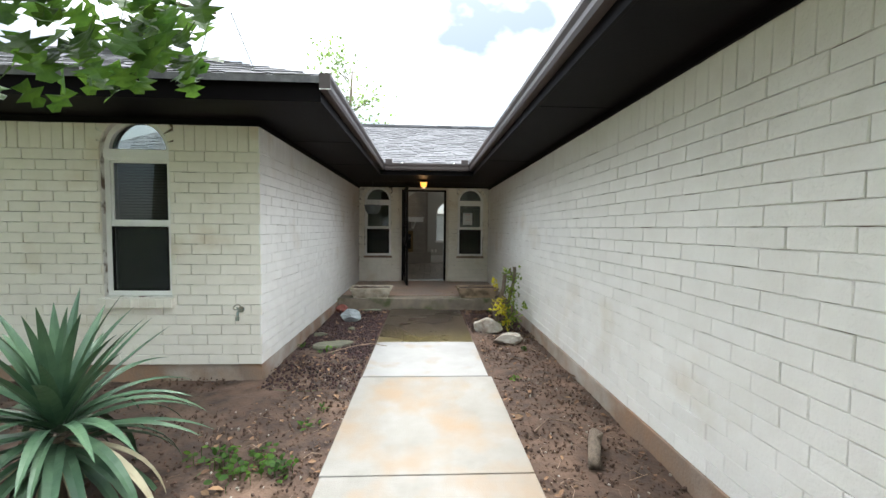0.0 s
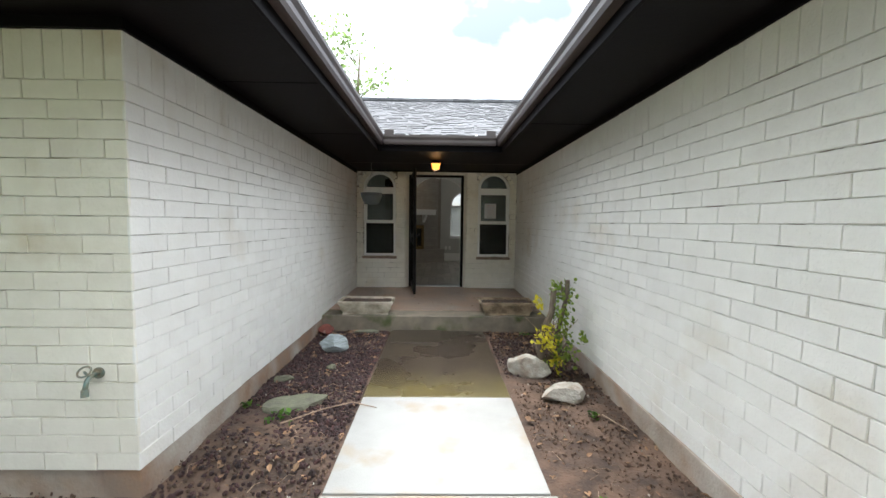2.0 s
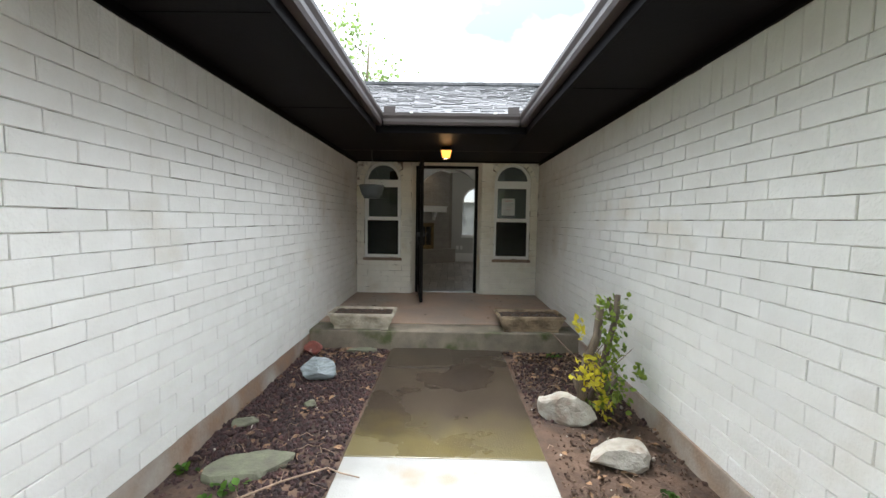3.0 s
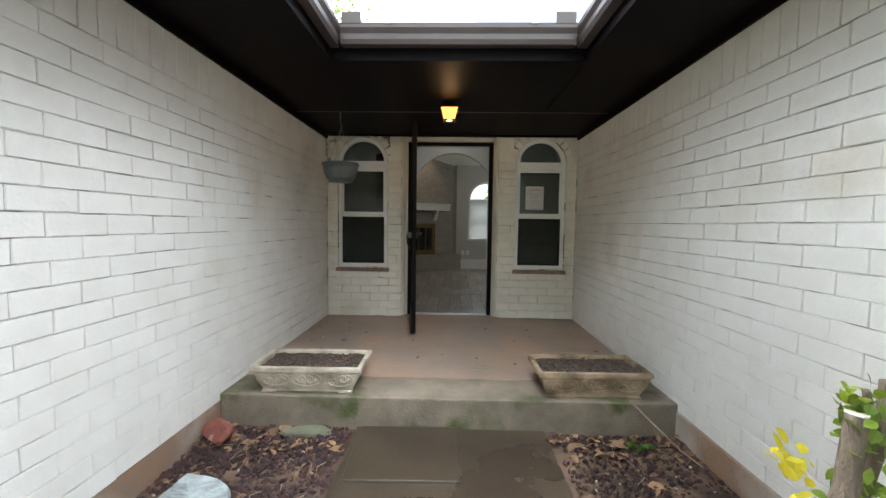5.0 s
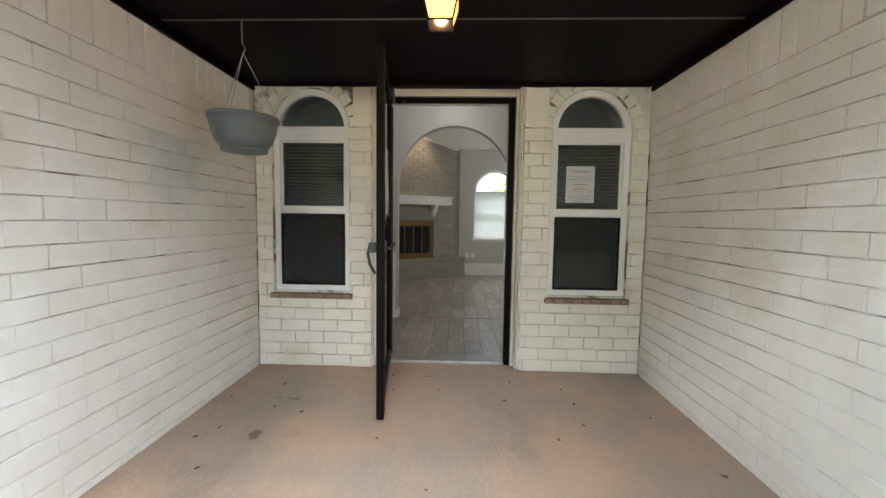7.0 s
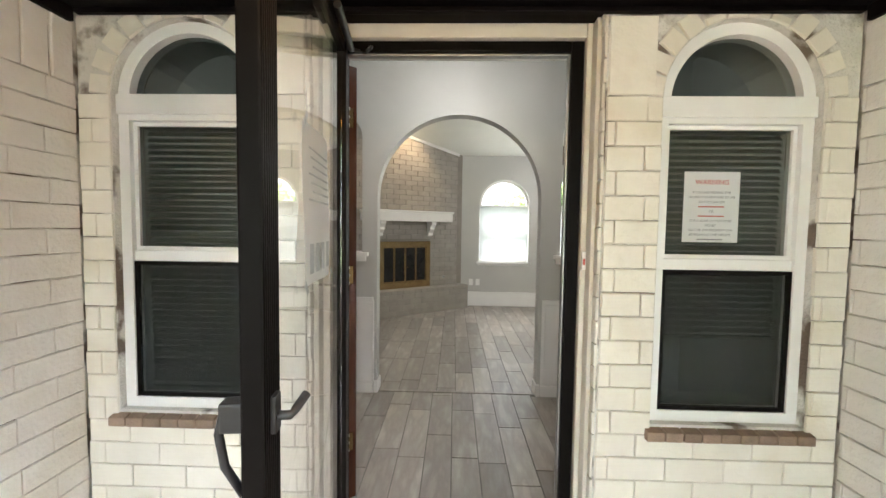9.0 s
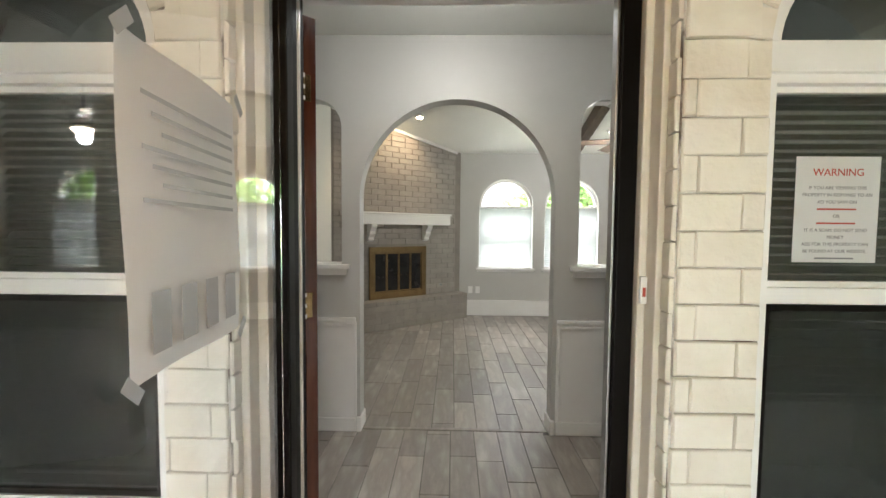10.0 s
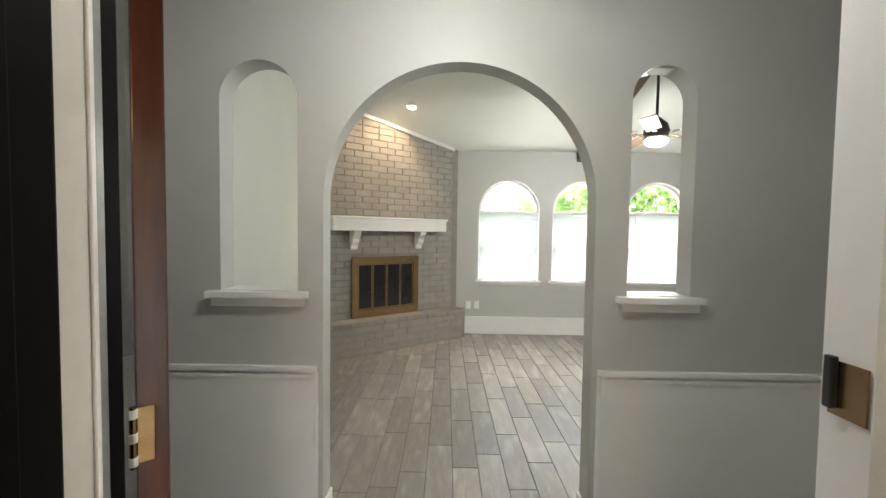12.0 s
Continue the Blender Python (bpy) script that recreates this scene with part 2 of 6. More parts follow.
M_GROUT = surf("dark_grout", (0.13, 0.12, 0.11), (0.09, 0.083, 0.077), 9, 0.8, 0.2, 60)
M_FPBRICK = surf("taupe_painted_brick", (0.34, 0.31, 0.275), (0.29, 0.265, 0.235), 6, 0.6, 0.35, 120, vary=0.06)
M_FPJOINT = surf("taupe_painted_joint", (0.27, 0.245, 0.215), (0.22, 0.20, 0.18), 6, 0.7, 0.4, 90)
M_BRASS = surf("brushed_brass", (0.42, 0.30, 0.15), (0.34, 0.235, 0.12), 10, 0.24, 0.05, 80, metal=1.0)
M_SOOT = surf("black_fire_glass", (0.012, 0.012, 0.013), (0.02, 0.02, 0.02), 6, 0.08, 0.0, 40)
M_SHADE = sheer("cellular_shade", (0.40, 0.415, 0.41), 0.16)
M_BEAM = surf("dark_wood_beam", (0.12, 0.075, 0.045), (0.06, 0.038, 0.025), 5, 0.6, 0.3, 60, stretch=(6, 0.6, 6))
M_MAHOG = surf("mahogany_door", (0.10, 0.03, 0.017), (0.055, 0.016, 0.010), 5, 0.25, 0.05, 60, stretch=(5, 5, 0.6), coat=0.4)
M_STONE = surf("cast_stone", (0.56, 0.50, 0.40), (0.46, 0.41, 0.33), 9, 0.8, 0.4, 120, stain=(0.20, 0.165, 0.11), stain_scale=6.0, stain_lo=0.44, stain_hi=0.70)
M_STONEBROWN = surf("aged_brown_cast_stone", (0.40, 0.31, 0.21), (0.27, 0.19, 0.12), 9, 0.8, 0.4, 120, stain=(0.10, 0.07, 0.04), stain_scale=6.0, stain_lo=0.46, stain_hi=0.66)
M_POTSOIL = surf("potting_soil", (0.070, 0.052, 0.042), (0.030, 0.024, 0.020), 30, 0.95, 1.0, 160, stain=(0.17, 0.14, 0.11), stain_scale=70, stain_lo=0.58, stain_hi=0.68)
M_POT = surf("slate_plastic_pot", (0.115, 0.135, 0.14), (0.095, 0.11, 0.115), 6, 0.5, 0.08, 60)
M_AMBER = glow("amber_glass", (1.0, 0.40, 0.07), 1.1)
M_BULB = glow("warm_lit_glass", (1.0, 0.86, 0.62), 6.0)
M_DOME = glow("lit_white_dome", (1.0, 0.96, 0.9), 4.0)
M_PAPER = sheer("notice_paper", (0.80, 0.82, 0.82), 0.35)
M_INK = surf("grey_print", (0.30, 0.31, 0.33), (0.26, 0.27, 0.29), 9, 0.8, 0.0, 40)
M_RED = surf("red_print", (0.55, 0.10, 0.08), (0.50, 0.09, 0.07), 9, 0.8, 0.0, 40)
M_TAPE = surf("grey_tape", (0.42, 0.45, 0.47), (0.38, 0.41, 0.43), 9, 0.4, 0.1, 40)
M_STEEL = surf("dull_steel", (0.42, 0.42, 0.42), (0.32, 0.32, 0.31), 12, 0.38, 0.1, 80, metal=0.9)
M_VERD = surf("oxidised_tap_metal", (0.16, 0.26, 0.25), (0.30, 0.24, 0.16), 30, 0.55, 0.3, 120, metal=0.5)
M_ROCKW = surf("pale_limestone", (0.42, 0.39, 0.34), (0.29, 0.26, 0.215), 9, 0.85, 0.8, 60, stain=(0.20, 0.13, 0.09), stain_scale=5, stain_lo=0.55, stain_hi=0.7)
M_ROCKG = surf("grey_layered_rock", (0.33, 0.37, 0.38), (0.16, 0.18, 0.18), 7, 0.8, 0.9, 40, stretch=(1, 1, 5))
M_ROCKF = surf("mossy_flagstone", (0.15, 0.155, 0.10), (0.10, 0.095, 0.07), 8, 0.85, 0.7, 50)
M_ROCKR = surf("red_rock", (0.25, 0.075, 0.055), (0.16, 0.05, 0.04), 9, 0.8, 0.6, 70, stain=(0.45, 0.34, 0.30), stain_scale=7, stain_lo=0.6, stain_hi=0.7)
M_BARK = surf("grey_bark", (0.20, 0.155, 0.115), (0.11, 0.085, 0.065), 14, 0.9, 0.9, 70, stretch=(3, 3, 0.8))
M_LEAF = leafy("sycamore_leaf", (0.058, 0.125, 0.016), (0.022, 0.06, 0.010), 7, 0.5, 0.15, 60, spec=0.2, vary=0.6, island=True)
M_LEAFY = leafy("yellow_green_leaf", (0.20, 0.27, 0.030), (0.075, 0.15, 0.022), 9, 0.45, 0.1, 60, vary=0.4, island=True)
M_LEAFGOLD = leafy("golden_leaf", (0.55, 0.50, 0.035), (0.40, 0.38, 0.03), 12, 0.5, 0.1, 60, vary=0.2, island=True)
M_YUCCA = surf("blue_green_blade", (0.10, 0.175, 0.095), (0.045, 0.095, 0.055), 4, 0.4, 0.15, 60, spec=0.3, vary=0.4, island=True)
M_YUCCADRY = surf("pale_dry_blade", (0.45, 0.40, 0.26), (0.34, 0.30, 0.19), 5, 0.7, 0.2, 60, vary=0.25, island=True)
M_FARLEAF = leafy("far_foliage", (0.15, 0.23, 0.075), (0.09, 0.15, 0.05), 2, 0.7, 0.0, 20, vary=0.4, island=True)
M_GRASS = surf("lawn", (0.075, 0.11, 0.035), (0.11, 0.12, 0.05), 1.2, 0.9, 0.6, 25)


# mesh helpers
def finish(name, bm, material, smooth=False):
    me = bpy.data.meshes.new(name)
    bmesh.ops.recalc_face_normals(bm, faces=bm.faces)
    bm.to_mesh(me)
    bm.free()
    me.materials.append(material)
    if smooth:
        me.shade_smooth()
    return me


def part(name, bm, material, parent=None, label="", smooth=False):
    ob = new(name, finish(name, bm, material, smooth))
    if parent:
        ob.parent = parent
    return tagged(ob, label)


def thing(name, label, category, place=None, group="", kind=""):
    ob = new(name)
    if place is not None:
        ob.matrix_world = place
    return tagged(ob, label, category, group, kind)


def shell(name, bm, material, label, category, smooth=False):
    return tagged(part(name, bm, material, None, "", smooth), label, category, kind="structure")


def put_box(bm, x0, y0, z0, x1, y1, z1, bevel=0.0, m=None):
    vs = [bm.verts.new(p) for p in ((x0, y0, z0), (x1, y0, z0), (x1, y1, z0), (x0, y1, z0), (x0, y0, z1), (x1, y0, z1), (x1, y1, z1), (x0, y1, z1))]
    fs = [bm.faces.new([vs[i] for i in f]) for f in ((0, 3, 2, 1), (4, 5, 6, 7), (0, 1, 5, 4), (1, 2, 6, 5), (2, 3, 7, 6), (3, 0, 4, 7))]
    if bevel:
        es = list({e for f in fs for e in f.edges})
        r = bmesh.ops.bevel(bm, geom=es, offset=bevel, segments=2, affect="EDGES", profile=0.6)
        vs = list({v for f in r["faces"] for v in f.verts} | {v for v in vs if v.is_valid})
    if m is not None:
        bmesh.ops.transform(bm, matrix=m, verts=vs)
    return bm


def box(x0, y0, z0, x1, y1, z1, bevel=0.0, m=None):
    return put_box(bmesh.new(), x0, y0, z0, x1, y1, z1, bevel, m)


def put_tube(bm, pts, r, sides=6, taper=1.0, cap=True):
    """A tube along points; r at the start, r * taper at the end."""
    pts = [Vector(p) for p in pts]
    rings = []
    for i, p in enumerate(pts):
        d = (pts[min(i + 1, len(pts) - 1)] - pts[max(i - 1, 0)]).normalized()
        a = d.orthogonal().normalized() if not rings else (last_a - d * last_a.dot(d)).normalized()
        last_a = a
        b = d.cross(a)
        k = r * (1 + (taper - 1) * i / max(1, len(pts) - 1))
        rings.append([bm.verts.new(p + (a * math.cos(2 * math.pi * j / sides) + b * math.sin(2 * math.pi * j / sides)) * k) for j in range(sides)])
    for q, s in zip(rings, rings[1:]):
        for j in range(sides):
            bm.faces.new((q[j], q[(j + 1) % sides], s[(j + 1) % sides], s[j]))
    if cap:
        bm.faces.new(rings[0][::-1])
        bm.faces.new(rings[-1])
    return bm


def put_lathe(bm, profile, sides=24, center=(0, 0, 0), squash=1.0):
    cx, cy, cz = center
    rings = [[bm.verts.new((cx + r * math.cos(2 * math.pi * j / sides), cy + r * squash * math.sin(2 * math.pi * j / sides), cz + z)) for j in range(sides)] for r, z in profile]
    for q, s in zip(rings, rings[1:]):
        for j in range(sides):
            bm.faces.new((q[j], q[(j + 1) % sides], s[(j + 1) % sides], s[j]))
    bm.faces.new(rings[0][::-1])
    bm.faces.new(rings[-1])
    return bm


def panel(outer, holes, depth, to_world):
    """A slab of that depth with the outline and the holes given in (u, v); to_world turns (u, v, w) into a place."""
    from mathutils.geometry import tessellate_polygon
    loops = [outer] + list(holes)
    flat = [p for l in loops for p in l]
    tris = tessellate_polygon([[Vector((u, v, 0)) for u, v in l] for l in loops])
    bm = bmesh.new()
    a = [bm.verts.new(to_world(u, v, 0)) for u, v in flat]
    b = [bm.verts.new(to_world(u, v, depth)) for u, v in flat]
    for t in tris:
        bm.faces.new([a[i] for i in t])
        bm.faces.new([b[i] for i in t][::-1])
    k = 0
    for l in loops:
        for i in range(len(l)):
            j = (i + 1) % len(l)
            bm.faces.new((a[k + i], a[k + j], b[k + j], b[k + i]))
        k += len(l)
    return bm


def rect(u0, v0, u1, v1):
    return [(u0, v0), (u1, v0), (u1, v1), (u0, v1)]


def arched(u0, v0, u1, spring, steps=24):
    r, c = (u1 - u0) / 2, (u0 + u1) / 2
    return [(u0, v0), (u1, v0)] + [(c + r * math.cos(math.pi * i / steps), spring + r * math.sin(math.pi * i / steps)) for i in range(steps + 1)]


def ring_arch(u0, u1, spring, inner, steps=24):
    """The outline of a half-round band inside a half circle."""
    r, c = (u1 - u0) / 2, (u0 + u1) / 2
    out = [(c + r * math.cos(math.pi * i / steps), spring + r * math.sin(math.pi * i / steps)) for i in range(steps + 1)]
    return out + [(c + (r - inner) * math.cos(math.pi * i / steps), spring + (r - inner) * math.sin(math.pi * i / steps)) for i in range(steps, -1, -1)]


# the plan
XL, XR = -1.42, 1.55            # faces of the two wing walls
YF, YP = 3.63, 8.99             # front face of the wing, porch wall
ZB, ZS, ZT = 0.13, 2.075, 2.31  # foot of the brick, foot of the top course, top of the brick
SOF = 2.36                      # soffit and porch ceiling
PORCH, FLOOR = 0.185, 0.155
WALLT = 0.20

# ground and paving
bm = bmesh.new()
vs = [bm.verts.new(p) for p in ((-600, -600, -0.08), (600, -600, -0.08), (600, 600, -0.08), (-600, 600, -0.08))]
bm.faces.new(vs)
shell("ground", bm, M_GRASS, "grass-green ground around the house", "ground")


def soil(name, x0, y0, x1, y1, step, seed, label):
    nx, ny = int((x1 - x0) / step), int((y1 - y0) / step)
    bm = bmesh.new()
    g = []
    for j in range(ny + 1):
        row = []
        for i in range(nx + 1):
            x, y = x0 + (x1 - x0) * i / nx, y0 + (y1 - y0) * j / ny
            z = -0.028 + 0.022 * noise.noise((x * 1.7 + seed, y * 1.7, 0)) + 0.012 * noise.noise((x * 7, y * 7, seed)) + 0.008 * noise.noise((x * 22, y * 22, seed))
            row.append(bm.verts.new((x, y, z)))
        g.append(row)
    for j in range(ny):
        for i in range(nx):
            bm.faces.new((g[j][i], g[j][i + 1], g[j + 1][i + 1], g[j + 1][i]))
    return shell(name, bm, M_SOIL, label, "soil", True)


soil("soil_bed_1", XL, 3.4, -0.46, 6.75, 0.03, 3, "dark damp soil under lava rock beside the walk")
soil("soil_bed_2", -5.5, -1.5, -0.46, 3.4, 0.05, 5, "bare dark soil of the front bed")
soil("soil_bed_3", 0.64, -1.5, XR, 6.75, 0.03, 9, "bare reddish brown soil between walk and wall")

soil("soil_bed_5", -5.5, 3.38, XL + 0.02, 3.68, 0.03, 5, "bare dark soil at the foot of the wing wall")
soil("soil_bed_4", -0.47, 6.55, 0.65, 6.77, 0.03, 11, "dark damp soil at the foot of the step")

walk_way = shell("pavement", box(-0.50, -6, -0.10, 0.73, 2.145, 0.0, 0.008), M_WALK, "pale stained concrete front walk", "path")
part("slab", box(-0.51, 2.155, -0.10, 0.73, 3.632, 0.0, 0.008), M_WALK, walk_way)
part("slab", box(-0.50, 3.645, -0.10, 0.70, 4.772, 0.002, 0.008), M_WALK_NEW, walk_way)
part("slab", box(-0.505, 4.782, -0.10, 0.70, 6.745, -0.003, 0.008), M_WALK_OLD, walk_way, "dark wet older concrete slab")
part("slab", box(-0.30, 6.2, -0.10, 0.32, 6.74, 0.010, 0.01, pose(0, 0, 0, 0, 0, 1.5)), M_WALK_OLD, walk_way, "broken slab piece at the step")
porch = shell("porch_floor", box(XL, 7.10, -0.05, XR, YP + 0.15, PORCH, 0.0), M_PORCH, "worn reddish concrete porch floor", "floor")
part("front_edge", box(XL, 6.765, -0.05, XR, 7.098, PORCH - 0.002, 0.014), M_STEP, porch, "mossy concrete step edge")

# brick walls of the two wings and the porch: a painted mortar body each, bricks laid on it further down
W_L, W_R = (-1.29, -0.695), (0.838, 1.425)      # porch windows
WZ0, WSP = 0.785, 2.04                        # their sill and spring height
FW = (-2.812, -2.22)                          # wing window
FZ0, FSP = 0.765, 2.075
DOOR_X, DOOR_TOP = (-0.52, 0.625), 2.38
SUNK = 0.0105
wing_side = shell("wall_wing_side", panel(rect(YF + SUNK + WALLT + 0.001, ZB, YP + 0.14, SOF + 0.04), [], WALLT, lambda u, v, w: (XL - SUNK - w, u, v)), M_JOINT, "white painted brick side wall of the wing", "wall")
wing_front = shell("wall_wing_front", panel(rect(-7.0, ZB, XL - SUNK, SOF + 0.04), [arched(FW[0], FZ0, FW[1], FSP)], WALLT, lambda u, v, w: (u, YF + SUNK + w, v)), M_JOINT, "cream painted brick front wall of the wing", "wall")
long_wall = shell("wall_long", panel(rect(-5.0, ZB, YP + 0.14, SOF + 0.04), [], WALLT, lambda u, v, w: (XR + SUNK + w, u, v)), M_JOINT, "white painted brick garage wall", "wall")
porch_wall = shell("wall_porch", panel([(XL, PORCH), (DOOR_X[0], PORCH), (DOOR_X[0], DOOR_TOP), (DOOR_X[1], DOOR_TOP), (DOOR_X[1], PORCH), (XR, PORCH), (XR, SOF + 0.04), (XL, SOF + 0.04)],
                   [arched(W_L[0], WZ0, W_L[1], WSP), arched(W_R[0], WZ0, W_R[1], WSP)], 0.16, lambda u, v, w: (u, YP + SUNK + w, v)), M_JOINT, "cream painted brick porch wall with two arched windows", "wall")
shell("foundation", box(XL - 0.2, YF + 0.012, -0.1, XL - 0.004, YP, ZB, 0.006), M_FOUND, "stained concrete footing under the wing wall", "foundation")
shell("foundation", box(-7.0, YF + 0.02, -0.1, XL - 0.02, YF + 0.2, ZB, 0.004), M_FOUND, "reddish stained concrete footing under the front wall", "foundation")
shell("foundation", box(XR - 0.012, -5.0, -0.1, XR + 0.2, YP, ZB, 0.008), M_FOUND, "orange stained concrete footing along the long wall", "foundation")

# eaves: frieze, soffit, fascia, gutters
GL, GR, GB = -0.715, 0.93, 6.84   # fascia lines: wing, long wall, porch
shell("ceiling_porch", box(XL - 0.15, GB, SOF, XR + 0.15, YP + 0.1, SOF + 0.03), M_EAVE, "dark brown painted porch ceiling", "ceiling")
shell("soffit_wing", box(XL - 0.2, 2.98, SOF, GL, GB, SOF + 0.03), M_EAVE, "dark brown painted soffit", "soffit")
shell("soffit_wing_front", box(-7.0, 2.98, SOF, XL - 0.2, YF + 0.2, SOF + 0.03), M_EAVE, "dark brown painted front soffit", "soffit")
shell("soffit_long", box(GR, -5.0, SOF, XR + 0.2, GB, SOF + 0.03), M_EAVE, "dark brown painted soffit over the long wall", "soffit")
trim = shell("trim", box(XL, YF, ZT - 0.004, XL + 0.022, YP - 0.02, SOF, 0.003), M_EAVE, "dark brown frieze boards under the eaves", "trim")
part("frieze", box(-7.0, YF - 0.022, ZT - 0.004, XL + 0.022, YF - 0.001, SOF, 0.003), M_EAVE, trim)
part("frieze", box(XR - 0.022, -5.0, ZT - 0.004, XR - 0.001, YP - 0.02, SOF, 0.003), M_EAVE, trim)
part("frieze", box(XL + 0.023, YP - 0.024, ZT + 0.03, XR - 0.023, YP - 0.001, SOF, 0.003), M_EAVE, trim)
for y in (4.45, 6.0):
    part("batten", box(XL + 0.023, y, SOF - 0.004, GL - 0.03, y + 0.012, SOF - 0.0005), M_EAVE, trim)
for y in (0.6, 3.02, 5.44):
    part("batten", box(GR + 0.03, y, SOF - 0.004, XR - 0.023, y + 0.012, SOF - 0.0005), M_EAVE, trim)
part("batten", box(XL + 0.03, 8.03, SOF - 0.004, XR - 0.03, 8.045, SOF - 0.0005), M_GUTTER, trim)
part("batten", box(GR, GB + 0.05, SOF - 0.004, GR + 0.012, 8.02, SOF - 0.0005), M_EAVE, trim)
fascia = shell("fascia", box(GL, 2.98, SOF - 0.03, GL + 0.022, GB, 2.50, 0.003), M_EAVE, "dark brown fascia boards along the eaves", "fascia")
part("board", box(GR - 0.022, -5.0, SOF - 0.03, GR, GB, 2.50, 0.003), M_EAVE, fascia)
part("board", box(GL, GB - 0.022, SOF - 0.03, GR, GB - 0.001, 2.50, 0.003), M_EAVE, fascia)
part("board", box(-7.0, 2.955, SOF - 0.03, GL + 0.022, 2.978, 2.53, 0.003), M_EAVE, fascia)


def gutter(points, side, label):
    """A box gutter with an ogee face: its section swept between two points; side is the way out of the wall."""
    sec = [(0.0, 2.405), (0.0, 2.52), (0.004, 2.52), (0.004, 2.41), (0.050, 2.41), (0.058, 2.44), (0.058, 2.47), (0.072, 2.498), (0.072, 2.522), (0.080, 2.522), (0.080, 2.494), (0.065, 2.464), (0.065, 2.432), (0.055, 2.405)]
    (a, b) = (Vector(points[0]), Vector(points[1]))
    bm = bmesh.new()
    ra = [bm.verts.new((a.x + side[0] * o, a.y + side[1] * o, z)) for o, z in sec]
    rb = [bm.verts.new((b.x + side[0] * o, b.y + side[1] * o, z)) for o, z in sec]
    n = len(sec)
    for i in range(n):
        bm.faces.new((ra[i], ra[(i + 1) % n], rb[(i + 1) % n], rb[i]))
    bm.faces.new(ra)
    bm.faces.new(rb)
    return tagged(part("gutter", bm, M_GUTTER), label, "gutter", "eave gutters")


g1 = gutter(((GL + 0.023, 2.91, 0), (GL + 0.023, GB - 0.024, 0)), (1, 0), "brown metal gutter along the wing eave")
part("end_cap", box(GL + 0.024, 2.902, 2.405, GL + 0.104, 2.908, 2.52, 0.002), M_GUTTER, g1)
part("cap_edge", box(GL + 0.024, 2.900, 2.402, GL + 0.104, 2.9015, 2.408), M_WHITE, g1, "pale chipped cap edge")
gutter(((GR - 0.023, -5.0, 0), (GR - 0.023, GB - 0.024, 0)), (-1, 0), "brown metal gutter along the long eave")
g3 = gutter(((GL + 0.104, GB - 0.024, 0), (GR - 0.104, GB - 0.024, 0)), (0, -1), "brown metal gutter over the porch")
for x in (GL + 0.115, GR - 0.235):
    part("splash_guard", box(x, GB - 0.106, 2.515, x + 0.12, GB - 0.096, 2.585, 0.003), M_GUTTER, g3)
for x in (-0.33, 0.55):
    part("clip", box(x, GB - 0.11, 2.515, x + 0.035, GB - 0.04, 2.53, 0.003), M_WHITE, g3)


# roofs: a deck each and shingles laid in rows
def roof(name, label, a, b, c, d, rows_spec=None):
    """A sloping deck: a-b is the eave, d-c the upper edge."""
    bm = bmesh.new()
    quad = [Vector(p) for p in (a, b, c, d)]
    top = [bm.verts.new(p) for p in quad]
    low = [bm.verts.new(p - Vector((0, 0, 0.05))) for p in quad]
    bm.faces.new(top)
    bm.faces.new(low[::-1])
    for i in range(4):
        bm.faces.new((top[i], top[(i + 1) % 4], low[(i + 1) % 4], low[i]))
    ob = shell(name, bm, M_SHINGLE, label, "roof")
    if rows_spec:
        rows, wide = rows_spec
        va, fa = [], []
        nrm = (quad[1] - quad[0]).cross(quad[3] - quad[0]).normalized()
        for r in range(rows):
            p0, p1 = quad[0].lerp(quad[3], r / rows), quad[1].lerp(quad[2], r / rows)
            q0, q1 = quad[0].lerp(quad[3], (r + 1.15) / rows), quad[1].lerp(quad[2], (r + 1.15) / rows)
            n = int((p1 - p0).length / wide)
            shift = random.random()
            for k in range(-1, n + 1):
                s0, s1 = max(0, (k + shift) / n), min(1, (k + shift + 0.97 + random.uniform(-0.3, 0)) / n)
                if s1 - s0 < 0.1 / n:
                    continue
                lift = random.uniform(0.008, 0.016)
                i = len(va)
                va += [p0.lerp(p1, s0) + nrm * lift, p0.lerp(p1, s1) + nrm * lift, q0.lerp(q1, s1) + nrm * 0.002, q0.lerp(q1, s0) + nrm * 0.002,
                       p0.lerp(p1, s0), p0.lerp(p1, s1)]
                fa += [(i, i + 1, i + 2, i + 3), (i + 4, i + 5, i + 1, i), (i + 4, i, i + 3), (i + 1, i + 5, i + 2)]
        me = bpy.data.meshes.new("shingles")
        me.from_pydata(va, [], fa)
        me.materials.append(M_SHINGLE)
        sh = new("shingles", me)
        sh.parent = ob
        tagged(sh, kind="stuff")
    return ob


RZ, RY = 2.505, GB - 0.06
roof("roof_main", "grey asphalt shingle roof over the porch", (-6.0, RY, RZ), (7.0, RY, RZ), (7.0, 10.75, RZ + 1.64), (-6.0, 10.75, RZ + 1.64), (28, 0.33))
roof("roof_back", "grey asphalt shingle back slope", (7.0, 14.9, RZ + 0.32), (-6.0, 14.9, RZ + 0.32), (-6.0, 10.75, RZ + 1.64), (7.0, 10.75, RZ + 1.64))
roof("roof_wing_side", "grey shingle slope of the wing", (GL + 0.05, GB - 0.1, RZ), (GL + 0.05, 2.92, RZ), (-4.2, 6.2, RZ + 1.55), (-4.2, GB + 1.6, RZ + 1.55))
roof("roof_wing_front", "grey shingle front slope of the wing", (-7.6, 2.92, RZ), (GL + 0.05, 2.92, RZ), (-4.2, 6.2, RZ + 1.55), (-7.6, 6.2, RZ + 1.55), (18, 0.33))
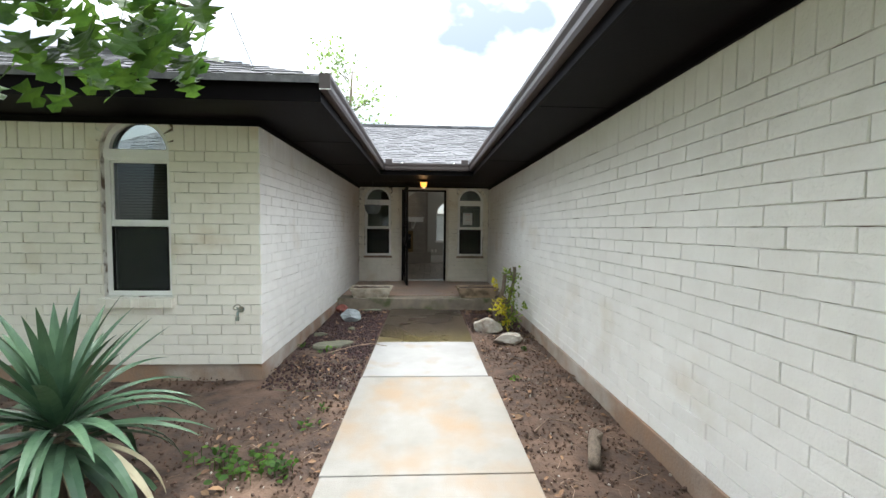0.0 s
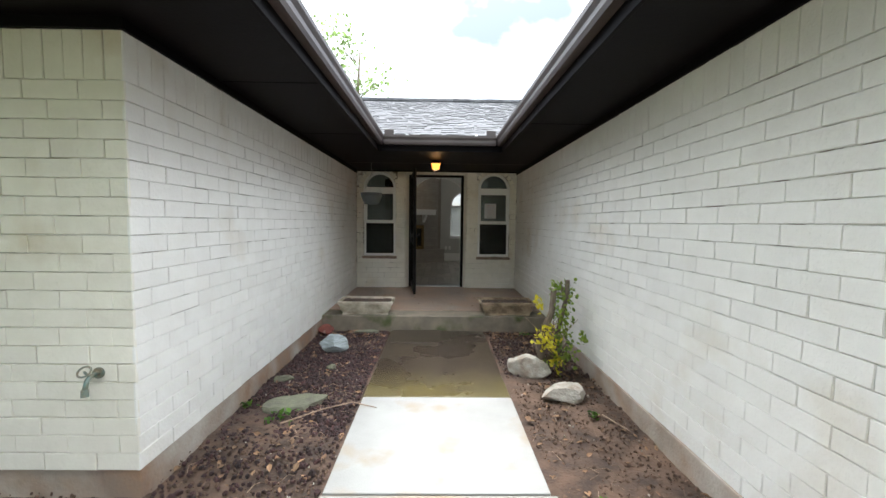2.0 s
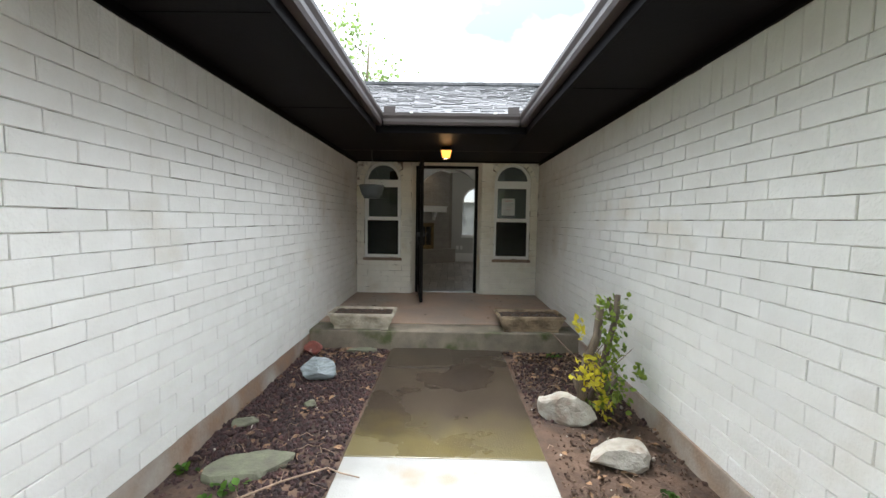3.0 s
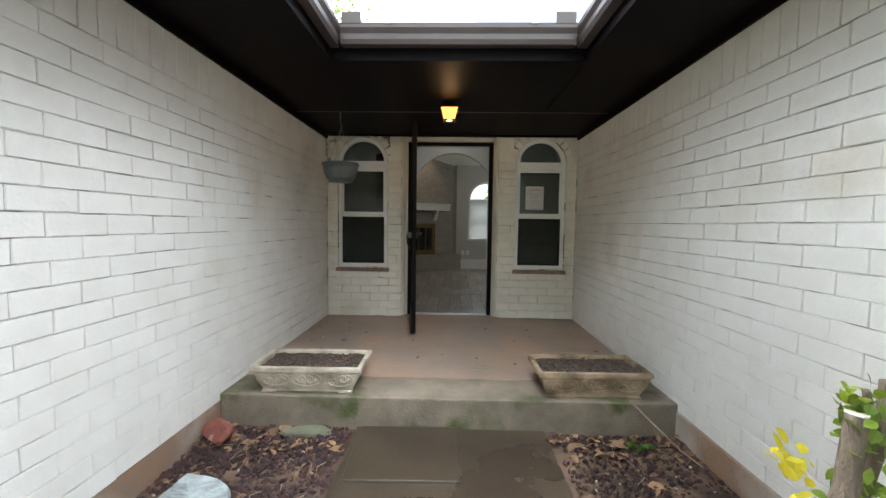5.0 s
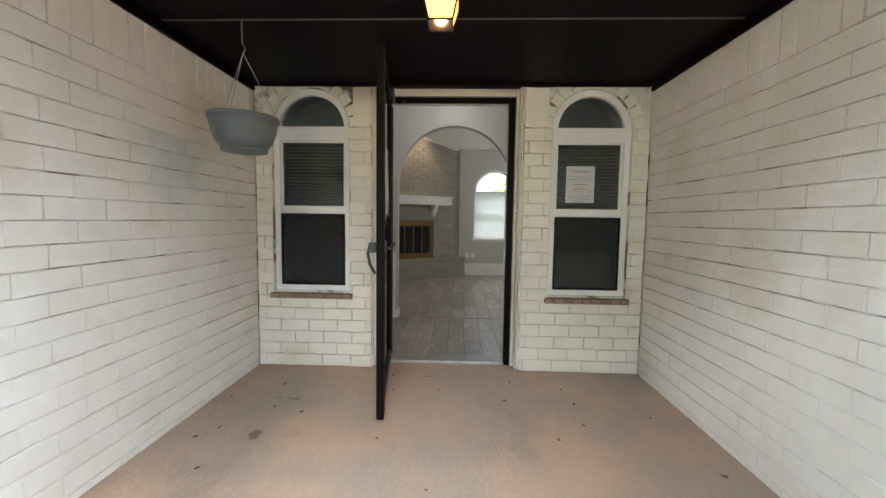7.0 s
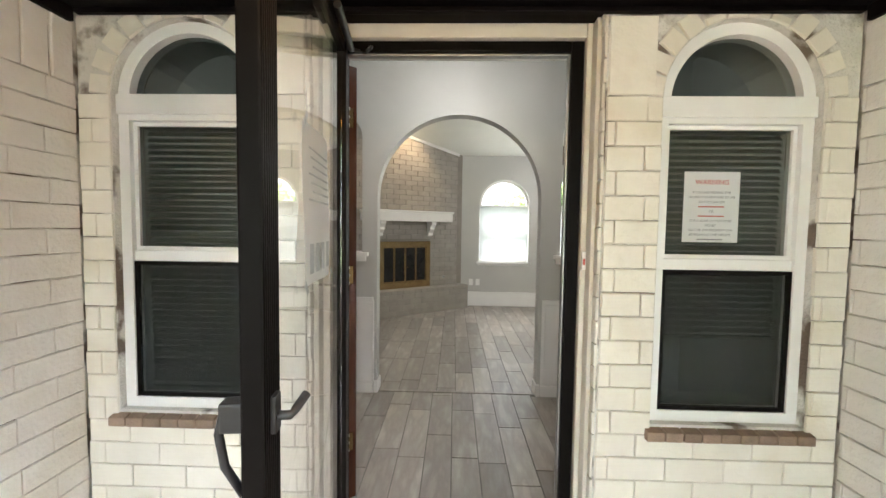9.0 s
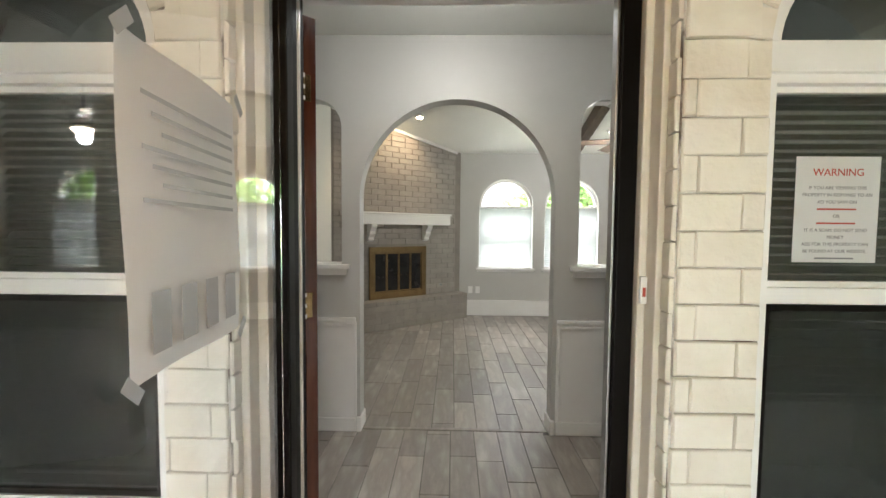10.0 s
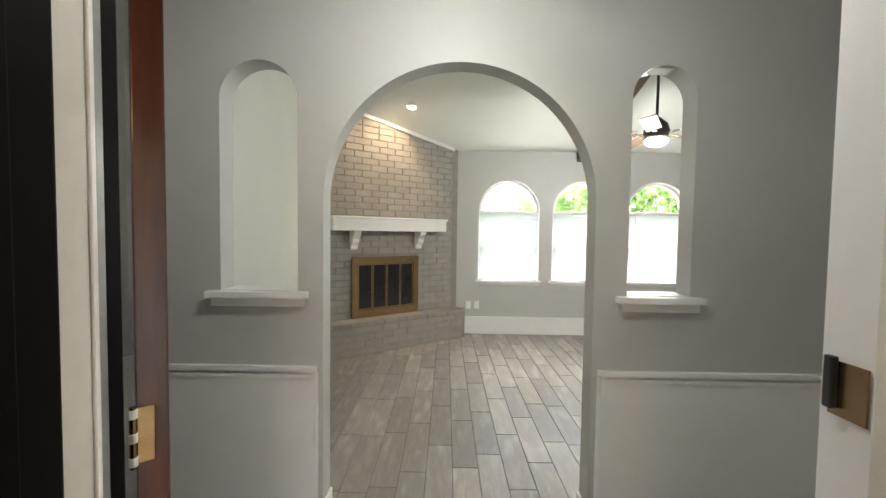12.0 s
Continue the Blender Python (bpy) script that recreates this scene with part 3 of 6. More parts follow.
roof("roof_long", "grey shingle slope over the long wall", (GR - 0.05, -5.0, RZ), (GR - 0.05, GB - 0.1, RZ), (4.8, GB + 1.6, RZ + 1.95), (4.8, -5.0, RZ + 1.95))
rid = bmesh.new()
for k in range(34):
    x = -5.9 + k * 0.37
    put_box(rid, x, 10.61, RZ + 1.605, x + 0.39, 10.89, RZ + 1.665 + 0.004 * (k % 2), 0.01)
part("ridge_cap", rid, M_SHINGLE, bpy.data.objects["roof_main"])

# the rooms behind the walls
ARCH_Y, ARCH_T = 10.69, 0.12
FAR_Y, ROOM_X0, ROOM_X1 = 14.49, -1.56, 5.4
FOYER_X0, FOYER_X1, FOYER_H = -1.75, 1.92, 2.88
SLOPE, FAR_Z = 0.295, 2.83
AX = (-0.575, 0.762)
NICHES = ((-1.084, 1.335, -0.70, 2.268, 28), (0.924, 1.335, 1.235, 2.30, 28))
shell("floor", box(FOYER_X0 - 0.2, YP + 0.16, -0.05, ROOM_X1 + 0.2, FAR_Y + 0.3, FLOOR - 0.006), M_GROUT, "dark grout bed under the floor tiles", "floor")
arch_wall = shell("wall_arch", panel([(FOYER_X0, FLOOR), (AX[0], FLOOR)] + arched(AX[0], FLOOR, AX[1], 1.79, 40)[2:][::-1] + [(AX[1], FLOOR), (FOYER_X1, FLOOR), (ROOM_X1, FLOOR), (ROOM_X1, 3.9), (FOYER_X0, 3.9)],
                  [arched(*n) for n in NICHES], ARCH_T, lambda u, v, w: (u, ARCH_Y + w, v)), M_WALLIN, "greige wall with a wide arch and two arched openings", "wall")
shell("wall_foyer_east", box(FOYER_X1, YP + 0.17, FLOOR - 0.1, FOYER_X1 + 0.1, ARCH_Y, FOYER_H + 0.1), M_WALLIN, "greige side wall of the entry", "wall")
shell("wall_foyer_west", box(FOYER_X0 - 0.1, YP + 0.17, FLOOR - 0.1, FOYER_X0, ARCH_Y, FOYER_H + 0.1), M_WALLIN, "greige west wall of the entry", "wall")
shell("ceiling_foyer", box(FOYER_X0 - 0.1, YP + 0.17, FOYER_H, FOYER_X1 + 0.1, ARCH_Y - 0.002, FOYER_H + 0.08), M_CEIL, "pale grey flat entry ceiling", "ceiling")
shell("wall_entry_inner", panel([(FOYER_X0, FLOOR - 0.1), (DOOR_X[0], FLOOR - 0.1), (DOOR_X[0], DOOR_TOP), (DOOR_X[1], DOOR_TOP), (DOOR_X[1], FLOOR - 0.1), (FOYER_X1, FLOOR - 0.1), (FOYER_X1, FOYER_H + 0.08), (FOYER_X0, FOYER_H + 0.08)],
      [arched(W_L[0], WZ0, W_L[1], WSP), arched(W_R[0], WZ0, W_R[1], WSP)], 0.17, lambda u, v, w: (u, YP + 0.17 + w, v)), M_WALLIN, "greige inside of the porch wall", "wall")
FAR_W = [(0.505 + 1.076 * k, 1.385 + 1.076 * k) for k in range(3)]
FWZ, FWS = 0.95, 1.972         # their sill and spring height
shell("wall_far", panel(rect(ROOM_X0, FLOOR - 0.1, ROOM_X1, 2.98), [arched(a, FWZ, b, FWS, 28) for a, b in FAR_W], 0.18, lambda u, v, w: (u, FAR_Y + w, v)), M_WALLIN, "greige window wall with three arched windows", "wall")
shell("wall_room_west", box(ROOM_X0 - 0.2, ARCH_Y + ARCH_T, FLOOR - 0.1, ROOM_X0, FAR_Y, 4.0), M_CEIL, "off-white painted wall beside the hearth", "wall")
shell("wall_room_east", box(ROOM_X1, ARCH_Y, FLOOR - 0.1, ROOM_X1 + 0.1, FAR_Y + 0.2, 4.0), M_WALLIN, "greige end wall of the living room", "wall")
bm = bmesh.new()
pr = [(ARCH_Y - 0.02, FAR_Z + SLOPE * (FAR_Y - ARCH_Y + 0.02)), (FAR_Y + 0.2, FAR_Z - SLOPE * 0.2)]
vs = [bm.verts.new((x, y, z + h)) for h in (0, 0.08) for x, (y, z) in ((ROOM_X0 - 0.1, pr[0]), (ROOM_X1 + 0.1, pr[0]), (ROOM_X1 + 0.1, pr[1]), (ROOM_X0 - 0.1, pr[1]))]
for f in ((0, 1, 2, 3), (7, 6, 5, 4), (0, 4, 5, 1), (1, 5, 6, 2), (2, 6, 7, 3), (3, 7, 4, 0)):
    bm.faces.new([vs[i] for i in f])
shell("ceiling_room", bm, M_CEIL, "pale textured sloping living room ceiling", "ceiling")
# the wing's room behind its window, its shade put into the colour
shell("wall_wing_room", box(-6.8, 5.6, 0.0, XL - 0.25, 5.7, 2.36), M_ROOMDARK, "plain wing room wall, coloured dark for its shade", "wall")
shell("floor_wing_room", box(-6.8, YF + 0.22, 0.0, XL - 0.25, 5.6, 0.10), M_ROOMDARK, "wing room floor, coloured dark for its shade", "floor")
shell("wall_house_end", box(-7.0, YF, -0.1, -6.85, 14.0, 2.36), M_BRICK, "painted end wall of the house", "wall")


# windows
def window_unit(name, x0, x1, z0, spring, y, label, group, screen_low, blind_drop, depth_room):
    """A white single-hung window with a half-round light over it; y is the face of its frame."""
    w = thing(name, label, "window", group=group, kind="structure")
    c = (x0 + x1) / 2
    f = 0.042
    at = lambda u, v, d: (u, y + d, v)
    part("window_frame", panel(rect(x0, z0, x1, spring), [rect(x0 + f, z0 + f, x1 - f, spring - 0.085)], 0.07, at), M_WHITE, w)
    part("arch_frame", panel(ring_arch(x0, x1, spring + 0.002, 0.046), [], 0.07, at), M_WHITE, w)
    part("transom", box(x0 - 0.004, y - 0.012, spring - 0.062, x1 + 0.004, y + 0.05, spring + 0.016, 0.004), M_WHITE, w)
    mid = z0 + (spring - z0) * 0.50
    part("meeting_rail", box(x0 + f, y + 0.012, mid - 0.022, x1 - f, y + 0.06, mid + 0.022, 0.004), M_WHITE, w)
    for a, b, s in ((z0 + f, mid - 0.022, 0.014), (mid + 0.022, spring - 0.086, 0.016)):
        part("sash", panel(rect(x0 + f, a, x1 - f, b), [rect(x0 + f + s, a + s, x1 - f - s, b - s)], 0.03, lambda u, v, d: (u, y + 0.022 + d, v)), M_WHITE, w)
        part("pane", box(x0 + f + s, y + 0.034, a + s, x1 - f - s, y + 0.038, b - s), M_DARKGLASS, w).visible_shadow = False
    r = (x1 - x0) / 2 - 0.046
    arc = [(c + r * math.cos(math.pi * i / 24), spring + 0.017 + (r - 0.016) * math.sin(math.pi * i / 24)) for i in range(25)]
    part("pane", panel(arc, [], 0.004, lambda u, v, d: (u, y + 0.034 + d, v)), M_DARKGLASS, w).visible_shadow = False
    if screen_low:
        sc = part("insect_screen", box(x0 + f + 0.004, y + 0.014, z0 + f + 0.002, x1 - f - 0.004, y + 0.017, mid - 0.024), M_SCREEN, w, "dark woven insect screen")
        part("screen_frame", panel(rect(x0 + f, z0 + f, x1 - f, mid - 0.023), [rect(x0 + f + 0.016, z0 + f + 0.016, x1 - f - 0.016, mid - 0.038)], 0.012, lambda u, v, d: (u, y + 0.008 + d, v)), M_BRONZE, sc)
    # slatted blind inside
    blind = thing("window_blind", "closed grey-green slatted blind inside the window", "blind", group="porch blinds")
    part("headrail", box(x0 + 0.03, y + 0.09, spring - 0.10, x1 - 0.03, y + 0.125, spring - 0.06, 0.004), M_BLIND, blind)
    slat = finish("slat", box(x0 - c + 0.035, -0.012, -0.0008, x1 - c - 0.035, 0.012, 0.0008), M_BLIND)
    z = spring - 0.115
    while z > blind_drop:
        s = new("slat", slat)
        s.parent = blind
        s.matrix_world = pose(c, y + 0.107, z, 52 + random.uniform(-3, 3), random.uniform(-0.3, 0.3), 0)
        z -= 0.0265
    part("bottom_rail", box(x0 + 0.035, y + 0.095, z - 0.008, x1 - 0.035, y + 0.12, z + 0.004, 0.003), M_BLIND, blind)
    return w


WIN_Y = YP + 0.042
window_unit("window_1", W_L[0], W_L[1], WZ0, WSP, WIN_Y, "white arched single-hung window with slatted blind", "porch windows", True, WZ0 + 0.07, 1.2)
window_unit("window_2", W_R[0], W_R[1], WZ0, WSP, WIN_Y, "white arched single-hung window with a taped notice", "porch windows", True, WZ0 + 0.32, 1.2)
window_unit("window_3", FW[0], FW[1], FZ0, FSP, YF + 0.05, "white arched single-hung window of the wing", "wing windows", True, FZ0 + 0.07, 1.2)
# sloped sills under the windows
for x0, x1, z, y in ((W_L[0], W_L[1], WZ0, YP), (W_R[0], W_R[1], WZ0, YP), (FW[0], FW[1], FZ0, YF)):
    sill = thing("window_sill", "rowlock brick sill under the window", "sill", group="brick sills", kind="structure")
    n = 9
    deep, front = (0.042, -0.024) if y == YP else (0.05, -0.045)
    for k in range(n):
        a, b = x0 - 0.025 + (x1 - x0 + 0.05) * k / n, x0 - 0.025 + (x1 - x0 + 0.05) * (k + 1) / n
        bm = bmesh.new()
        h = 0.055 if y == YP else 0.10
        put_box(bm, a + 0.002, y + front, z - h, b - 0.002, y + deep, z - 0.004, 0.004)
        for v in bm.verts:
            if v.co.y < y + 0.02 and v.co.z > z - 0.03:
                v.co.z -= 0.014
        part("brick", bm, M_SILL if y == YP else M_CREAM, sill)

# the notice taped inside the porch window
notice = thing("notice", "white printed warning notice taped inside the window", "notice")
nx0, nx1, nz0, nz1, ny = 0.966, 1.182, 1.500, 1.778, WIN_Y + 0.032
part("sheet", box(nx0, ny, nz0, nx1, ny + 0.0012, nz1), M_PAPER, notice)


def words(text, size, place, material, parent, name="text"):
    cu = bpy.data.curves.new(name, "FONT")
    cu.body, cu.size, cu.align_x, cu.align_y = text, size, "CENTER", "CENTER"
    cu.extrude = 0.0003
    tmp = new(name, cu)
    me = bpy.data.meshes.new_from_object(tmp.evaluated_get(bpy.context.evaluated_depsgraph_get()))
    bpy.data.objects.remove(tmp)
    me.materials.append(material)
    ob = new(name, me)
    ob.parent = parent
    ob.matrix_world = place
    return ob


ncx = (nx0 + nx1) / 2
words("WARNING", 0.027, pose(ncx, ny - 0.0012, nz1 - 0.042, 90), M_RED, notice, "heading")
for i, (line, mat) in enumerate((("IF YOU ARE VIEWING THIS", M_INK), ("PROPERTY IN RESPONSE TO AN", M_INK), ("AD YOU SAW ON", M_INK), ("", M_RED), ("OR", M_INK), ("", M_RED),
                                 ("IT IS A SCAM. DO NOT SEND", M_INK), ("MONEY", M_INK), ("ADS FOR THIS PROPERTY CAN", M_INK), ("BE FOUND AT OUR WEBSITE.", M_INK), ("", M_INK))):
    z = nz1 - 0.082 - i * 0.0185
    if line:
        words(line, 0.0125, pose(ncx, ny - 0.0012, z, 90), mat, notice, "line")
    else:
        part("line", box(ncx - 0.05, ny - 0.0008, z - 0.0022, ncx + 0.05, ny - 0.0001, z + 0.0022), mat, notice)

# the entry: trim, storm frame, main jamb, threshold
EY = YP + 0.15      # the door stands back in the brick opening
entry = thing("door_1", "open entry doorway with cream trim and dark storm frame", "doorway", kind="structure")
x0, x1 = DOOR_X
part("casing", box(x0, EY - 0.095, PORCH, x0 + 0.030, EY + 0.075, DOOR_TOP, 0.006), M_TRIM, entry)
part("casing", box(x0 + 0.031, EY - 0.05, PORCH, x0 + 0.062, EY + 0.075, DOOR_TOP, 0.006), M_TRIM, entry)
part("casing", box(x1 - 0.048, EY - 0.05, PORCH, x1 - 0.025, EY + 0.09, DOOR_TOP, 0.006), M_TRIM, entry)
part("casing", box(x1 - 0.024, EY - 0.095, PORCH, x1, EY + 0.09, DOOR_TOP, 0.004), M_TRIM, entry)
part("casing", box(x0 + 0.063, EY - 0.05, DOOR_TOP - 0.075, x1 - 0.049, EY + 0.09, DOOR_TOP, 0.004), M_TRIM, entry)
sx0, sx1, stop = x0 + 0.064, x1 - 0.05, DOOR_TOP - 0.078
part("storm_frame", box(sx0, EY - 0.028, PORCH, sx0 + 0.042, EY + 0.075, stop, 0.004), M_BRONZE, entry)
part("storm_frame", box(sx1 - 0.05, EY - 0.028, PORCH, sx1, EY + 0.012, stop, 0.004), M_BRONZE, entry)
part("storm_frame", box(sx0 + 0.043, EY - 0.028, stop - 0.042, sx1 - 0.051, EY + 0.03, stop, 0.004), M_BRONZE, entry)
for x in (sx0 + 0.043, sx1 - 0.059):
    part("weather_strip", box(x, EY - 0.012, PORCH + 0.03, x + 0.008, EY + 0.02, stop - 0.045, 0.002), M_BRONZE if x < 0 else M_STEEL, entry)
part("weather_strip", box(sx0 + 0.052, EY - 0.012, stop - 0.051, sx1 - 0.060, EY + 0.02, stop - 0.043, 0.002), M_STEEL, entry)
jx0, jx1 = sx0 + 0.018, 0.605
part("jamb", box(x0, EY + 0.077, FLOOR, jx0, EY + 0.140, DOOR_TOP - 0.03, 0.003), M_TRIM, entry)
part("jamb_strip", box(jx0 - 0.03, EY + 0.141, FLOOR, jx0 + 0.004, EY + 0.148, DOOR_TOP - 0.06, 0.002), M_WHITE, entry)
part("jamb_strip", box(jx0 - 0.03, EY + 0.149, FLOOR, jx0 + 0.001, EY + 0.163, DOOR_TOP - 0.06, 0.002), M_STEEL, entry)
part("jamb", box(x0, EY + 0.164, FLOOR, jx0 - 0.002, EY + 0.192, DOOR_TOP - 0.03, 0.002), M_EAVE, entry, "dark weathered door rebate")
part("jamb", box(jx1, EY + 0.092, FLOOR, x1 - 0.001, EY + 0.22, DOOR_TOP - 0.03, 0.003), M_WHITEIN, entry)
part("jamb", box(jx1 - 0.014, EY + 0.095, FLOOR, jx1 - 0.001, EY + 0.135, DOOR_TOP - 0.06, 0.003), M_TRIM, entry)
part("head_jamb", box(jx0 + 0.005, EY + 0.062, DOOR_TOP - 0.06, jx1 - 0.001, EY + 0.20, DOOR_TOP - 0.03, 0.003), M_WHITEIN, entry)
part("threshold", box(sx0 + 0.044, EY - 0.03, PORCH - 0.02, sx1 - 0.044, EY + 0.14, PORCH + 0.022, 0.008), M_STEEL, entry, "dull metal threshold")
part("strike_plate", box(jx1 - 0.003, EY + 0.165, 1.07, jx1 - 0.0005, EY + 0.195, 1.13, 0.001), M_STEEL, entry)
part("strike_plate", box(jx1 - 0.003, EY + 0.150, 1.375, jx1 - 0.0005, EY + 0.205, 1.455, 0.001), M_BRASS, entry, "worn brass strike plate")
part("strike_bolt", box(jx1 - 0.014, EY + 0.190, 1.385, jx1 - 0.0035, EY + 0.204, 1.462, 0.003), M_BLACK, entry)
part("storm_latch", box(sx1 - 0.05, EY - 0.012, 1.30, sx1 - 0.037, EY + 0.008, 1.35, 0.003), M_BLACK, entry)

# storm door leaf, standing open
leaf = thing("storm_door", "dark bronze full-glass storm door standing open", "door", pose(sx0 + 0.05, EY - 0.03, 0, 0, 0, -82.9))
LW, LZ0, LZ1 = 0.985, PORCH + 0.03, stop - 0.01
for a, b in ((0.0, 0.06), (LW - 0.085, LW)):
    part("stile", box(a, -0.021, LZ0, b, 0.021, LZ1, 0.005), M_BRONZE, leaf)
for k in range(7):
    part("rib", box(LW - 0.078 + k * 0.0105, -0.0225, LZ0 + 0.01, LW - 0.073 + k * 0.0105, 0.0225, LZ1 - 0.01, 0.001), M_BRONZE, leaf)
part("rail", box(0.061, -0.016, LZ1 - 0.06, LW - 0.086, 0.016, LZ1, 0.004), M_BRONZE, leaf)
part("rail", box(0.061, -0.016, LZ0, LW - 0.086, 0.016, LZ0 + 0.10, 0.004), M_BRONZE, leaf)
part("glass", box(0.062, -0.0025, LZ0 + 0.101, LW - 0.087, 0.0025, LZ1 - 0.061), M_GLASS, leaf).visible_shadow = False
hz = 1.165
hd = part("handle", put_tube(bmesh.new(), [(LW - 0.035, -0.025, hz + 0.055), (LW - 0.03, -0.062, hz + 0.04), (LW - 0.03, -0.07, hz), (LW - 0.03, -0.06, hz - 0.06), (LW - 0.033, -0.03, hz - 0.115)], 0.008, 8), M_BLACK, leaf, "", True)
part("backplate", box(LW - 0.055, -0.066, hz + 0.005, LW - 0.018, -0.0228, hz + 0.06, 0.005), M_BLACK, hd)
iv = part("inner_lever", put_tube(bmesh.new(), [(LW - 0.035, 0.02, hz + 0.03), (LW - 0.035, 0.055, hz + 0.03), (LW - 0.045, 0.06, hz + 0.035), (LW - 0.07, 0.075, hz + 0.055)], 0.009, 8), M_BLACK, leaf, "", True)
part("backplate", box(LW - 0.052, 0.0228, hz, LW - 0.02, 0.033, hz + 0.07, 0.003), M_BLACK, iv)
part("closer", put_tube(bmesh.new(), [(0.02, 0.035, LZ1 - 0.03), (0.34, 0.035, LZ1 - 0.03)], 0.014, 10), M_BLACK, leaf, "black closer tube")
part("closer_bracket", put_tube(bmesh.new(), [(0.02, 0.035, LZ1 - 0.03), (-0.01, 0.09, LZ1 - 0.03), (0.05, 0.12, LZ1 - 0.03)], 0.008, 6), M_BLACK, leaf)
for z in (LZ0 + 0.2, (LZ0 + LZ1) / 2, LZ1 - 0.2):
    part("hinge", put_tube(bmesh.new(), [(-0.006, -0.012, z - 0.035), (-0.006, -0.012, z + 0.035)], 0.007, 8), M_BRONZE, leaf)
# paper taped to its glass
sheet = thing("taped_notice", "translucent white printed notice taped to the storm door", "notice", pose(sx0 + 0.05, EY - 0.03, 0, 0, 0, -82.9))
bm = bmesh.new()
g = [[bm.verts.new((0.36 + 0.31 * i / 8, 0.006 + 0.004 * math.sin(i * 0.9 + j * 0.5) + 0.003, 1.385 + 0.425 * j / 10)) for i in range(9)] for j in range(11)]
for j in range(10):
    for i in range(8):
        bm.faces.new((g[j][i], g[j][i + 1], g[j + 1][i + 1], g[j + 1][i]))
part("sheet", bm, M_PAPER, sheet, "", True)
for j in range(7):
    part("line", box(0.39, 0.0145, 1.74 - j * 0.022, 0.64 - 0.02 * (j % 3), 0.0149, 1.746 - j * 0.022), M_TAPE, sheet)
for i in range(4):
    part("picture", box(0.385 + 0.068 * i, 0.0145, 1.415, 0.425 + 0.068 * i, 0.0149, 1.495), M_TAPE, sheet)
for a, b in ((0.36, 1.385), (0.67, 1.385), (0.36, 1.81), (0.67, 1.81)):
    part("tape", box(-0.02, 0.0, -0.009, 0.02, 0.0006, 0.009, 0, pose(a, 0.0155, b, 0, 45 if (a < 0.5) == (b < 1.6) else -45, 0)), M_TAPE, sheet)

# main door, swung inside
md = thing("entry_door", "dark mahogany entry door swung open into the hall", "door", pose(jx0 + 0.0, EY + 0.245, 0, 0, 0, 132))
MZ0, MZ1 = FLOOR + 0.012, DOOR_TOP - 0.07
part("slab", box(0.0, -0.022, MZ0, 0.86, 0.022, MZ1, 0.003), M_MAHOG, md)
for a, b in ((0.12, 0.40), (0.46, 0.74)):
    for c, d in ((0.35, 1.0), (1.12, 1.55), (1.67, 2.1)):
        part("raised_panel", box(a, -0.028, c, b, -0.0225, d, 0.006), M_MAHOG, md)
for z in (0.42, 1.26, 2.02):
    h = part("hinge", box(-0.0035, -0.002, z, -0.0005, 0.021, z + 0.09, 0.001), M_BRASS, md, "aged brass hinge")
    part("pin", put_tube(bmesh.new(), [(-0.007, 0.026, z - 0.004), (-0.007, 0.026, z + 0.094)], 0.005, 8), M_BRASS, h)
    for dz in (0.0, 0.038, 0.076):
        part("knuckle", put_tube(bmesh.new(), [(-0.007, 0.026, z + dz), (-0.007, 0.026, z + dz + 0.014)], 0.0062, 8), M_WHITE, h, "white painted knuckle")
part("knob", put_lathe(bmesh.new(), [(0.01, 0), (0.012, 0.03), (0.028, 0.045), (0.03, 0.06), (0.02, 0.075)], 14), M_BRASS, md).matrix_local = pose(0.80, -0.022, 1.10, 90)

# porch lantern
lan = thing("porch_light", "amber glass lantern with dark frame, lit, on the porch ceiling", "lamp", pose(0.05, 7.80, 0))
part("canopy", put_lathe(bmesh.new(), [(0.055, 2.335), (0.065, 2.345), (0.065, SOF - 0.001)], 20), M_BRONZE, lan)


def frustum(w0, z0, w1, z1):
    bm = bmesh.new()
    a = [bm.verts.new((sx * w0, sy * w0, z0)) for sx, sy in ((-1, -1), (1, -1), (1, 1), (-1, 1))]
    b = [bm.verts.new((sx * w1, sy * w1, z1)) for sx, sy in ((-1, -1), (1, -1), (1, 1), (-1, 1))]
    for i in range(4):
        bm.faces.new((a[i], a[(i + 1) % 4], b[(i + 1) % 4], b[i]))
    bm.faces.new(a[::-1])
    bm.faces.new(b)
    return bm


part("glass", frustum(0.050, 2.222, 0.074, 2.315), M_AMBER, lan, "lit amber glass")
part("cap", frustum(0.082, 2.316, 0.058, 2.334), M_BRONZE, lan)
for sx, sy in ((-1, -1), (1, -1), (1, 1), (-1, 1)):
    part("corner_bar", put_tube(bmesh.new(), [(sx * 0.052, sy * 0.052, 2.215), (sx * 0.077, sy * 0.077, 2.318)], 0.005, 6), M_BRONZE, lan)
part("base_ring", frustum(0.055, 2.212, 0.055, 2.2215), M_BRONZE, lan)

